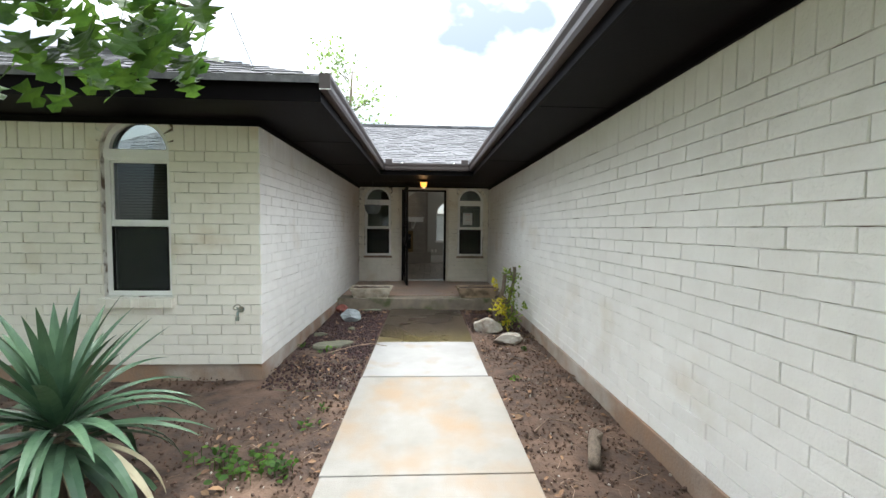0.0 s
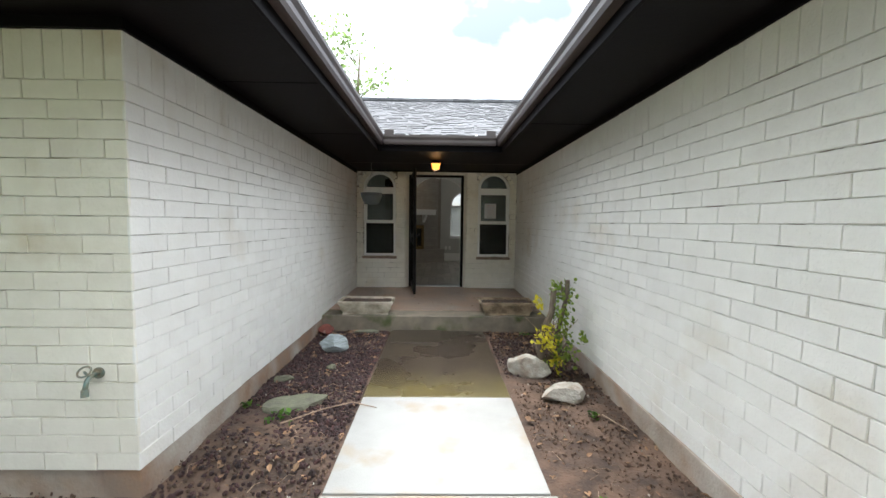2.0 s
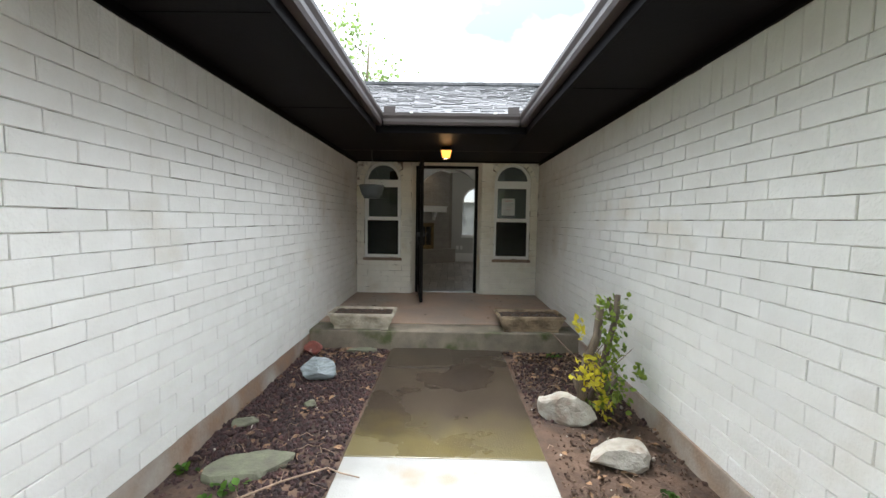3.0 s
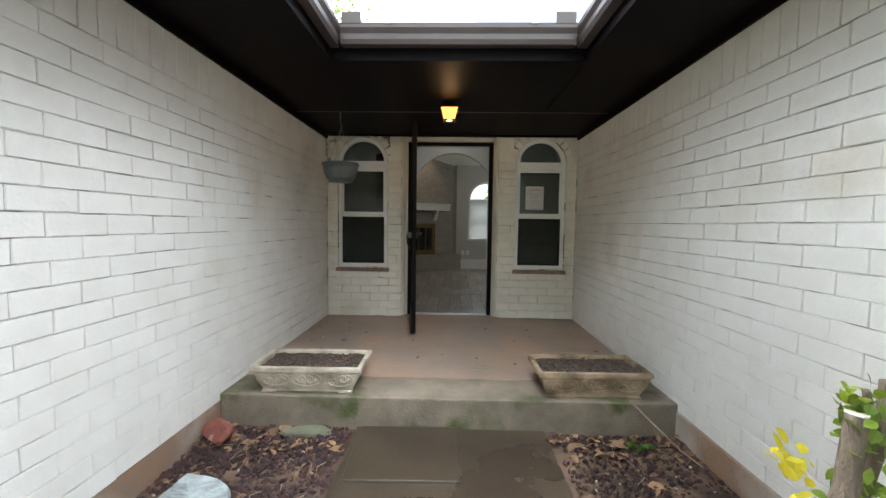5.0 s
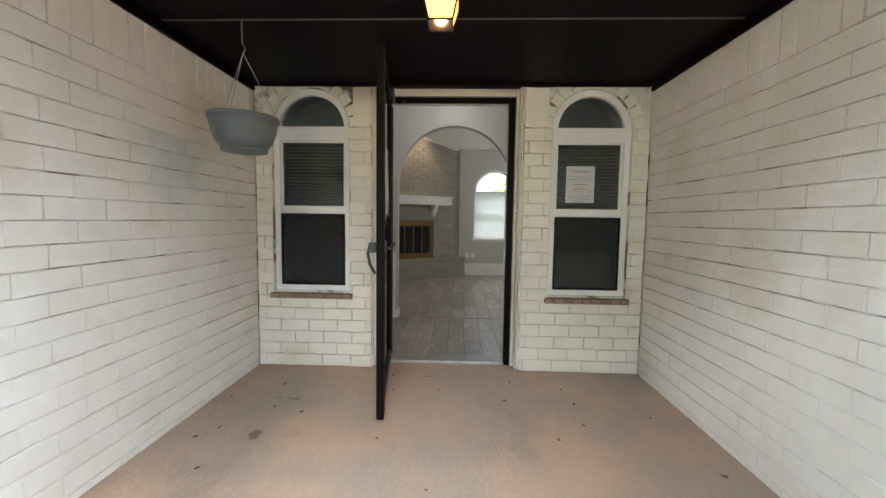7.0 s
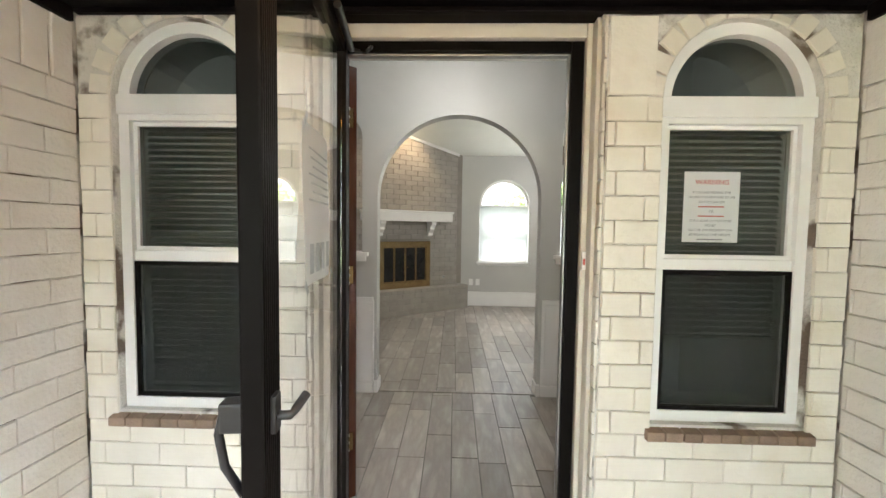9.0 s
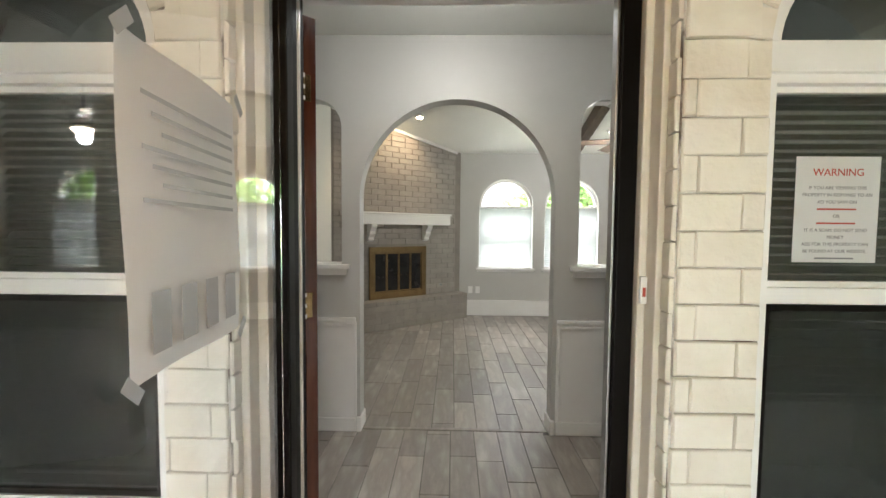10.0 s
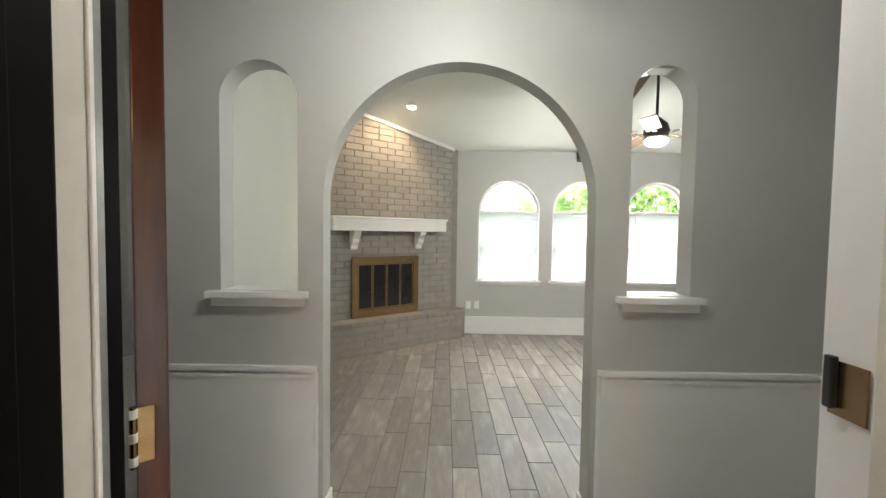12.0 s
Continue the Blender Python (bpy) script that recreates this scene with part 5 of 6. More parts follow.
rock("rock", "pale blocky limestone rock beside the walk", (0.97, 5.30, -0.05), (0.21, 0.15, 0.12), M_ROCKW, 4, turn=-14)
rock("rock", "pale rough limestone lump on bare soil", (1.13, 4.82, -0.05), (0.20, 0.16, 0.085), M_ROCKW, 11, turn=20)
rock("rock", "blue-grey layered rock by the wing wall", (-1.06, 5.93, -0.05), (0.18, 0.13, 0.12), M_ROCKG, 7, turn=6, strata=0.06)
rock("flagstone", "flat mossy green flagstone on lava rock", (-0.98, 4.68, -0.035), (0.27, 0.16, 0.05), M_ROCKF, 15, True, 22)
rock("rock", "small dull red rock with pale paint", (-1.30, 6.55, -0.04), (0.13, 0.075, 0.085), M_ROCKR, 21, turn=-35)
rock("rock", "smooth round brown stone", (-0.93, 5.42, -0.03), (0.055, 0.042, 0.03), M_ROCKF, 31)
rock("rock", "flat grey stone by the footing", (-1.28, 5.15, -0.03), (0.10, 0.06, 0.03), M_ROCKF, 33, turn=30)
rock("rock", "thin dark slab stone by the step", (-0.82, 6.66, -0.03), (0.17, 0.06, 0.04), M_ROCKF, 36, True)
# piece of dead root
bm = bmesh.new()
put_tube(bm, [(1.10, 2.20, 0.0), (1.13, 2.27, 0.035), (1.17, 2.36, 0.055), (1.215, 2.45, 0.05), (1.24, 2.50, 0.03)], 0.036, 9, 1.15)
put_tube(bm, [(1.18, 2.38, 0.06), (1.21, 2.36, 0.10), (1.225, 2.36, 0.115)], 0.016, 7, 0.5)
put_tube(bm, [(1.12, 2.25, 0.01), (1.07, 2.21, -0.01)], 0.018, 7, 0.6)
for v in bm.verts:
    v.co += Vector((noise.noise(v.co * 30), noise.noise(v.co * 31 + Vector((5, 0, 0))), noise.noise(v.co * 29))) * 0.007
tagged(part("root_stump", bm, M_ROCKR if False else M_BARK, None, "", True), "dead reddish root piece lying on bare soil", "wood")


# leaves
def put_leaf(bm, m, lobes, length, width, fold=0.25):
    """A leaf with a lobed outline, folded along its rib."""
    n = len(lobes)
    rib = [bm.verts.new(m @ Vector((0, length * i / (n - 1), 0.05 * length * math.sin(math.pi * i / (n - 1))))) for i in range(n)]
    for s in (-1, 1):
        side = [bm.verts.new(m @ Vector((s * width * k, length * (i / (n - 1) + d), fold * width * k))) for i, (k, d) in enumerate(lobes)]
        for i in range(n - 1):
            q = (rib[i], rib[i + 1], side[i + 1], side[i])
            bm.faces.new(q if s > 0 else q[::-1])


OVAL = [(0.02, 0), (0.38, 0), (0.5, 0), (0.36, 0), (0.0, 0)]
SYCA = [(0.05, 0.0), (0.62, -0.16), (0.30, 0.02), (1.0, 0.06), (0.34, 0.06), (0.52, 0.10), (0.0, 0.06)]


def facing(place, direction, up=(0, 0, 1), roll=0.0):
    d = Vector(direction).normalized()
    u = Vector(up)
    x = d.cross(u).normalized() if d.cross(u).length > 1e-3 else Vector((1, 0, 0))
    z = x.cross(d)
    return Matrix.Translation(place) @ Matrix((x, d, z)).transposed().to_4x4() @ Matrix.Rotation(roll, 4, "Y")


# sycamore whose low branch hangs by the wing eave
rnd = random.Random(5)
syc = thing("sycamore_tree", "leafy green sycamore tree by the wing corner", "tree")
bm = bmesh.new()
put_tube(bm, [(-4.6, 0.3, -0.1), (-4.55, 0.35, 1.5), (-4.4, 0.4, 3.2), (-4.5, 0.3, 6.0)], 0.17, 10, 0.45)
part("trunk", bm, M_BARK, syc, "", True)
limbs = [[(-4.45, 0.4, 2.6), (-3.6, 1.2, 3.15), (-2.7, 1.9, 3.05), (-2.0, 2.15, 2.80), (-1.5, 2.25, 2.66), (-1.1, 2.3, 2.60)]]
for k in range(9):
    an = k * 0.72
    z = 3.2 + 0.32 * k
    L = 2.3 - 0.12 * k
    limbs.append([(-4.45, 0.35, z), (-4.45 + 0.5 * L * math.cos(an), 0.35 + 0.5 * L * math.sin(an), z + 0.5), (-4.45 + L * math.cos(an), 0.35 + L * math.sin(an), z + 0.7)])
for i, l in enumerate(limbs):
    part("limb", put_tube(bmesh.new(), l, 0.045 if i else 0.03, 7, 0.25), M_BARK, syc, "", True)
bm = bmesh.new()
for _ in range(150):
    # hanging spray near the eave
    f = rnd.random() ** 0.8
    base_p = Vector((-2.45 + 1.3 * f, 2.15 + 0.1 * f, 2.52 - 0.05 * f)) + Vector((rnd.uniform(-0.15, 0.12), rnd.uniform(-0.25, 0.2), rnd.uniform(-0.42 + 0.22 * f, 0.22)))
    d = Vector((rnd.uniform(-0.6, 0.8), rnd.uniform(-0.7, 0.3), rnd.uniform(-1.0, -0.1)))
    put_leaf(bm, facing(base_p, d, (rnd.uniform(-0.4, 0.4), -0.7, 0.8), rnd.uniform(-0.5, 0.5)), SYCA, rnd.uniform(0.10, 0.17), rnd.uniform(0.075, 0.12), 0.2)
for _ in range(16):
    f = rnd.random()
    p = Vector((-2.5 + 1.5 * f, 2.1 + 0.2 * f, 2.9 - 0.3 * f))
    put_tube(bm, [p, p + Vector((rnd.uniform(-0.1, 0.2), rnd.uniform(-0.2, 0.1), -rnd.uniform(0.1, 0.35)))], 0.0035, 4, 0.5)
part("leaf_spray", bm, M_LEAF, syc)
bm = bmesh.new()
for _ in range(4200):
    u = Vector((rnd.gauss(0, 1), rnd.gauss(0, 1), rnd.gauss(0, 1))).normalized() * rnd.uniform(0.55, 1.0)
    p = Vector((-4.2 + 3.3 * u.x, 0.0 + 2.7 * u.y, 5.0 + 2.0 * u.z))
    if p.y > 1.9 and p.z < 3.6:
        continue
    put_leaf(bm, facing(p, (rnd.uniform(-1, 1), rnd.uniform(-1, 1), rnd.uniform(-1, 0.2)), (0, 0.3, 1), rnd.uniform(-1, 1)), OVAL, rnd.uniform(0.18, 0.30), rnd.uniform(0.18, 0.27), 0.2)
part("crown", bm, M_LEAF, syc)

# yucca with arching blades
yuc = thing("yucca_plant", "large yucca with stiff blue-green arching blades", "plant", pose(-1.70, 1.93, 0))
part("stem", put_tube(bmesh.new(), [(0, 0, -0.05), (0.01, 0, 0.2), (0, 0.01, 0.38)], 0.07, 9, 0.8), M_BARK, yuc)
rnd = random.Random(8)


def put_blade(bm, base_p, an, lift, length, width, droop):
    d = Vector((math.cos(an), math.sin(an), 0))
    side = Vector((-math.sin(an), math.cos(an), 0))
    n = 9
    prev = None
    p = Vector(base_p)
    el = lift
    for i in range(n + 1):
        f = i / n
        w_ = width * min(1, 0.55 + f * 2) * (1 - f ** 3) + 0.001
        up = Vector((-d.x * math.sin(el), -d.y * math.sin(el), math.cos(el)))
        ring = (bm.verts.new(p - side * w_ + up * w_ * 0.35), bm.verts.new(p), bm.verts.new(p + side * w_ + up * w_ * 0.35))
        if prev:
            bm.faces.new((prev[0], prev[1], ring[1], ring[0]))
            bm.faces.new((prev[1], prev[2], ring[2], ring[1]))
        prev = ring
        p = p + (d * math.cos(el) + Vector((0, 0, 1)) * math.sin(el)) * (length / n)
        el -= droop / n


for k in range(105):
    t_ = k / 105
    an = k * 2.39996 + rnd.uniform(-0.2, 0.2)
    lift = radians(86 - 120 * t_ ** 0.9) + rnd.uniform(-0.12, 0.12)
    bm = bmesh.new()
    put_blade(bm, (0.03 * math.cos(an), 0.03 * math.sin(an), 0.50 - 0.24 * t_), an, lift, rnd.uniform(0.50, 0.62) + 0.14 * t_, rnd.uniform(0.020, 0.034), rnd.uniform(0.25, 0.6) if t_ < 0.3 else rnd.uniform(0.7, 1.7))
    part("blade", bm, M_YUCCADRY if (t_ > 0.62 and rnd.random() < 0.28) else M_YUCCA, yuc)

# cut shrub with new leaves
shrub = thing("cut_shrub", "hard-pruned shrub with cut stems and yellow-green shoots", "shrub", pose(-0.05, -0.03, 0.03) @ Matrix.Diagonal((1, 1, 1.14, 1)))
rnd = random.Random(12)
stems = [[(1.16, 5.42, -0.05), (1.15, 5.40, 0.18), (1.17, 5.38, 0.34), (1.24, 5.40, 0.48), (1.255, 5.40, 0.68)],
         [(1.20, 5.44, -0.05), (1.30, 5.46, 0.20), (1.36, 5.48, 0.42), (1.405, 5.47, 0.60), (1.40, 5.46, 0.74)],
         [(1.38, 5.47, 0.58), (1.35, 5.46, 0.66), (1.33, 5.45, 0.72)],
         [(1.22, 5.42, -0.05), (1.30, 5.36, 0.12), (1.38, 5.33, 0.24)],
         [(1.18, 5.42, 0.0), (1.12, 5.44, 0.14), (1.09, 5.45, 0.22)]]
for i, s in enumerate(stems):
    b = put_tube(bmesh.new(), s, 0.036 if i == 0 else 0.028 if i == 1 else 0.014, 9, 0.75)
    for v in b.verts:
        v.co += Vector((noise.noise(v.co * 22), noise.noise(v.co * 23 + Vector((3, 0, 0))), 0)) * 0.006
    part("stem", b, M_BARK, shrub, "", True)
part("cut_end", put_lathe(bmesh.new(), [(0.026, 0.0), (0.025, 0.003)], 10, (1.255, 5.40, 0.68)), M_TRIM, shrub)
for mat, spots in ((M_LEAFY, [((1.30, 5.42, 0.62), 0.07, 40), ((1.42, 5.47, 0.62), 0.08, 45), ((1.30, 5.40, 0.45), 0.08, 40), ((1.40, 5.45, 0.40), 0.09, 45), ((1.33, 5.38, 0.25), 0.10, 70), ((1.38, 5.36, 0.12), 0.10, 60), ((1.30, 5.34, 0.08), 0.09, 40), ((1.52, 5.30, 0.27), 0.045, 22), ((1.27, 5.42, 0.68), 0.05, 25)]),
                   (M_LEAFGOLD, [((1.13, 5.33, 0.27), 0.08, 46), ((1.22, 5.30, 0.22), 0.085, 46), ((1.13, 5.42, 0.52), 0.05, 20), ((1.28, 5.28, 0.07), 0.06, 26), ((1.20, 5.34, 0.34), 0.05, 22)])):
    bm = bmesh.new()
    for c, r, n in spots:
        for _ in range(n):
            p = Vector(c) + Vector((rnd.gauss(0, 0.5), rnd.gauss(0, 0.5), rnd.gauss(0, 0.55))) * r
            p.x = min(p.x, XR - 0.03)
            put_leaf(bm, facing(p, (rnd.uniform(-1, 0.6), rnd.uniform(-1, 1), rnd.uniform(-0.1, 1)), (0, -0.5, 1), rnd.uniform(-0.6, 0.6)), OVAL, rnd.uniform(0.03, 0.055), rnd.uniform(0.022, 0.036), 0.25)
    part("leaves", bm, mat, shrub)
bm = bmesh.new()
for _ in range(30):
    p = Vector((1.25, 5.42, rnd.uniform(0, 0.35))) + Vector((rnd.uniform(-0.06, 0.1), rnd.uniform(-0.05, 0.05), 0))
    put_tube(bm, [p, p + Vector((rnd.uniform(-0.12, 0.16), rnd.uniform(-0.14, 0.06), rnd.uniform(0.08, 0.25)))], 0.003, 4, 0.5)
part("shoots", bm, M_TWIG, shrub)

# weeds
rnd = random.Random(3)
for cx, cy, n, s in ((-0.92, 2.24, 70, 0.17), (-1.15, 2.33, 45, 0.14), (-0.72, 2.2, 26, 0.1), (-0.72, 3.0, 8, 0.05), (-0.75, 2.75, 10, 0.06), (0.95, 3.55, 10, 0.05), (1.28, 4.5, 12, 0.05), (-1.0, 4.42, 16, 0.09), (1.2, 6.55, 16, 0.06), (-1.36, 4.6, 12, 0.05)):
    bm = bmesh.new()
    for _ in range(n):
        p = Vector((cx + rnd.gauss(0, s * 0.6), cy + rnd.gauss(0, s * 0.5), -0.02 + rnd.uniform(0.01, s * 0.5)))
        put_leaf(bm, facing(p, (rnd.uniform(-1, 1), rnd.uniform(-1, 1), rnd.uniform(-0.1, 0.6)), (0, 0, 1), rnd.uniform(-0.4, 0.4)), OVAL, rnd.uniform(0.025, 0.055), rnd.uniform(0.02, 0.045), 0.15)
        if rnd.random() < 0.4:
            put_tube(bm, [(p.x, p.y, -0.04), p], 0.0018, 4)
    tagged(part("weed", bm, M_LEAF), "low green broad-leaved weeds in bare soil", "weed", "weeds", kind="stuff")

# garden tap on the front wall
tap = thing("garden_tap", "weathered green brass garden tap on painted brick", "tap")
tx, tz = -1.60, 0.645
part("pipe", put_tube(bmesh.new(), [(tx, YF + 0.02, tz), (tx, YF - 0.045, tz), (tx + 0.002, YF - 0.075, tz - 0.012), (tx + 0.004, YF - 0.09, tz - 0.05)], 0.011, 10), M_VERD, tap, "", True)
part("flange", put_tube(bmesh.new(), [(tx, YF - 0.002, tz), (tx, YF - 0.012, tz)], 0.028, 14), M_VERD, tap)
part("spout", put_tube(bmesh.new(), [(tx + 0.004, YF - 0.09, tz - 0.05), (tx + 0.005, YF - 0.094, tz - 0.085)], 0.016, 10), M_VERD, tap)
hw_ = part("hand_wheel", put_tube(bmesh.new(), [(tx + 0.030 * math.cos(i * math.pi / 8), YF - 0.085 + 0.030 * math.sin(i * math.pi / 8) * 0.6, tz + 0.035 + 0.02 * math.sin(i * math.pi / 8)) for i in range(17)], 0.005, 6, 1.0, False), M_VERD, tap, "", True)
part("spindle", put_tube(bmesh.new(), [(tx, YF - 0.06, tz), (tx, YF - 0.085, tz + 0.035)], 0.006, 7), M_VERD, hw_)


# loose ground cover
def scatter(name, material, count, region, size, seed, label, flat=0.7, kindname="stuff", leafy=False):
    rnd = random.Random(seed)
    ico = [Vector(p).normalized() for p in ((0, 0, -1), (0.72, -0.53, -0.45), (-0.28, -0.85, -0.45), (-0.89, 0, -0.45), (-0.28, 0.85, -0.45), (0.72, 0.53, -0.45), (0.28, -0.85, 0.45), (-0.72, -0.53, 0.45), (-0.72, 0.53, 0.45), (0.28, 0.85, 0.45), (0.89, 0, 0.45), (0, 0, 1))]
    tri = ((0, 1, 2), (1, 0, 5), (0, 2, 3), (0, 3, 4), (0, 4, 5), (1, 5, 10), (2, 1, 6), (3, 2, 7), (4, 3, 8), (5, 4, 9), (1, 10, 6), (2, 6, 7), (3, 7, 8), (4, 8, 9), (5, 9, 10), (6, 10, 11), (7, 6, 11), (8, 7, 11), (9, 8, 11), (10, 9, 11))
    va, fa = [], []
    for _ in range(count):
        x, y = region(rnd)
        s = rnd.uniform(*size) * (1 if rnd.random() < 0.9 else 1.5)
        z = -0.028 + 0.022 * noise.noise((x * 1.7, y * 1.7, 0)) + rnd.uniform(0, 0.012)
        i = len(va)
        if leafy:
            an, tilt = rnd.uniform(0, 6.3), rnd.uniform(-0.5, 0.5)
            m = Matrix.Translation((x, y, z + 0.008)) @ Matrix.Rotation(an, 4, "Z") @ Matrix.Rotation(tilt, 4, "X") @ Matrix.Rotation(rnd.uniform(-0.4, 0.4), 4, "Y")
            va += [m @ Vector(p) * 1.0 for p in ((0, -s, 0), (s * 0.45, -s * 0.3, s * 0.2), (s * 0.5, s * 0.3, s * 0.25), (0, s, 0.05 * s), (-s * 0.5, s * 0.3, s * 0.22), (-s * 0.45, -s * 0.3, s * 0.15), (0, 0, -0.05 * s))]
            fa += [(i, i + 1, i + 6), (i + 1, i + 2, i + 6), (i + 2, i + 3, i + 6), (i + 3, i + 4, i + 6), (i + 4, i + 5, i + 6), (i + 5, i, i + 6)]
        else:
            m = Matrix.Translation((x, y, z)) @ Euler((rnd.uniform(0, 6), rnd.uniform(0, 6), rnd.uniform(0, 6))).to_matrix().to_4x4()
            k = (rnd.uniform(0.7, 1.2), rnd.uniform(0.6, 1.0), rnd.uniform(0.5, 0.9) * flat / 0.7)
            for p in ico:
                q = p * s * rnd.uniform(0.7, 1.15)
                va.append(m @ Vector((q.x * k[0], q.y * k[1], q.z * k[2])))
            fa += [tuple(i + j for j in t) for t in tri]
    me = bpy.data.meshes.new(name)
    me.from_pydata(va, [], fa)
    me.materials.append(material)
    return tagged(new(name, me), label, "ground cover", kind=kindname)


scatter("lava_rocks", M_LAVA, 5200, lambda r: (r.uniform(XL + 0.02, -0.53), 6.73 - 2.5 * r.random() ** 1.05), (0.011, 0.024), 1, "dark red lava rock mulch")
scatter("lava_rocks_sparse", M_LAVA, 500, lambda r: (r.uniform(XL + 0.02, -0.53), r.uniform(3.4, 4.4)), (0.009, 0.02), 2, "scattered lava rocks on soil")
scatter("soil_clods", M_CLOD, 3800, lambda r: (r.uniform(0.74, XR - 0.02), r.uniform(1.4, 6.73)), (0.004, 0.014), 3, "loose brown soil clods")
scatter("mulch", M_LAVA, 1100, lambda r: (r.uniform(0.74, XR - 0.02), 6.73 - 1.5 * r.random() ** 1.4), (0.009, 0.02), 4, "dark mulch near the step")
scatter("soil_clods_front", M_CLOD, 4200, lambda r: (-0.53 - 2.8 * r.random() ** 1.3, r.uniform(1.2, 4.3)), (0.004, 0.015), 5, "loose dark soil clods in the front bed")
scatter("pebbles", M_ROCKW, 260, lambda r: ((r.uniform(XL, -0.52) if r.random() < 0.6 else r.uniform(0.74, XR)), r.uniform(1.6, 6.7)), (0.005, 0.012), 6, "small pale pebbles")
scatter("leaf_litter", M_LITTER, 420, lambda r: ((r.uniform(XL, -0.52) if r.random() < 0.6 else r.uniform(0.74, XR)), 6.73 - 4.8 * r.random() ** 1.5), (0.012, 0.035), 7, "dry fallen leaves", leafy=True)
scatter("leaf_litter_step", M_LITTER, 110, lambda r: ((r.uniform(XL + 0.02, -0.7) if r.random() < 0.55 else r.uniform(0.72, XR - 0.05)), r.uniform(6.45, 6.73)), (0.02, 0.05), 8, "large dry leaves against the step", leafy=True)
scatter("leaf_litter_walk", M_LITTER, 40, lambda r: (r.choice((-0.56, 0.76)) + r.uniform(-0.05, 0.05), r.uniform(1.6, 3.2)), (0.012, 0.03), 9, "dry leaves along the walk edge", leafy=True)
rnd = random.Random(4)
bm = bmesh.new()
for _ in range(260):
    left = rnd.random() < 0.45
    x, y = (rnd.uniform(XL + 0.05, -0.55) if left else rnd.uniform(0.78, XR - 0.05)), rnd.uniform(1.8, 6.6)
    an, L = rnd.uniform(0, 6.3), rnd.uniform(0.03, 0.14)
    put_tube(bm, [(x, y, -0.01), (x + 0.5 * L * math.cos(an), y + 0.5 * L * math.sin(an), 0.004 + rnd.uniform(0, 0.012)), (x + L * math.cos(an + 0.3), y + L * math.sin(an + 0.3), -0.005)], rnd.uniform(0.001, 0.003), 4, 0.6)
for pts in ([(-1.0, 4.35, 0.0), (-0.75, 4.5, 0.03), (-0.55, 4.62, 0.03), (-0.47, 4.58, 0.03), (-0.36, 4.57, 0.012)], [(1.25, 6.8, 0.19), (1.3, 6.7, 0.14), (1.42, 6.5, 0.03), (1.48, 6.4, 0.0)], [(1.33, 4.5, 0.0), (1.4, 4.25, 0.02)], [(0.85, 2.6, 0), (1.0, 2.75, 0.02), (1.2, 2.7, 0.0)]):
    put_tube(bm, pts, 0.006, 6, 0.6)
tagged(part("twigs", bm, M_TWIG), "dry twigs scattered on the soil", "twigs", kind="stuff")
# crumbs on porch floor
rnd = random.Random(6)
bm = bmesh.new()
for _ in range(26):
    x, y, s = rnd.uniform(XL + 0.1, XR - 0.1), rnd.uniform(7.4, 8.95), rnd.uniform(0.005, 0.014)
    put_box(bm, x - s, y - s * 0.5, PORCH, x + s, y + s * 0.5, PORCH + 0.004, 0, Matrix.Translation((x, y, 0)) @ Matrix.Rotation(rnd.uniform(0, 3), 4, "Z") @ Matrix.Translation((-x, -y, 0)))
tagged(part("debris", bm, M_CLOD), "small bits of dirt and leaf on the porch", "debris", kind="stuff")


# far trees
def far_tree(x, y, height, spread, seed, sparse, label):
    rnd = random.Random(seed)
    t = thing("tree", label, "tree", pose(x, y, -0.08), "trees round the house")
    part("trunk", put_tube(bmesh.new(), [(0, 0, 0), (0.1, 0, height * 0.35), (0, 0.1, height * 0.7), (0.2, 0, height * 0.95)], 0.04 * height * 0.5, 8, 0.2), M_BARK, t, "", True)
    bm, bl = bmesh.new(), bmesh.new()
    for k in range(26):
        z = height * rnd.uniform(0.4, 0.92)
        an = rnd.uniform(0, 6.3)
        L = spread * (1.15 - 0.6 * abs(z / height - 0.55)) * rnd.uniform(0.6, 1)
        e = Vector((L * math.cos(an), L * math.sin(an), z + rnd.uniform(0.2, 0.16 * height)))
        s = Vector((0, 0, z))
        put_tube(bl, [s, s.lerp(e, 0.5) + Vector((0, 0, -0.1)), e], 0.035, 5, 0.2)
        for _ in range(int(70 * sparse)):
            p = s.lerp(e, rnd.uniform(0.45, 1.08)) + Vector((rnd.gauss(0, 0.5), rnd.gauss(0, 0.5), rnd.gauss(0, 0.4)))
            put_leaf(bm, facing(p, (rnd.uniform(-1, 1), rnd.uniform(-1, 1), rnd.uniform(-1, 1)), (0, 0, 1), rnd.uniform(-1, 1)), OVAL, rnd.uniform(0.14, 0.26), rnd.uniform(0.12, 0.2), 0.2)
    part("limbs", bl, M_BARK, t)
    part("crown", bm, M_FARLEAF, t)


far_tree(-4.6, 24.5, 11.6, 2.2, 3, 0.7, "thin pale-leaved tree rising behind the roof")
far_tree(4.4, 21.9, 5.0, 2.2, 4, 1.6, "leafy green tree behind the living room windows")
far_tree(7.6, 22.2, 4.8, 2.4, 5, 1.6, "leafy green tree behind the living room windows")
# unseen trees, added to darken window reflections and the wing's front wall
for bx, by, bh in ((-9.5, -11, 9.5), (-3.5, -14, 10.5), (3.0, -13, 9.0), (9.5, -9, 9.0)):
    far_tree(bx, by, bh, 4.2, int(bh * 7 + bx), 1.6, "broad leafy tree added out of view before the house")
fence = thing("fence", "weathered wooden back garden fence", "fence")
brd = finish("board", box(-0.068, -0.01, 0, 0.068, 0.01, 1.75, 0.004), M_TWIG)
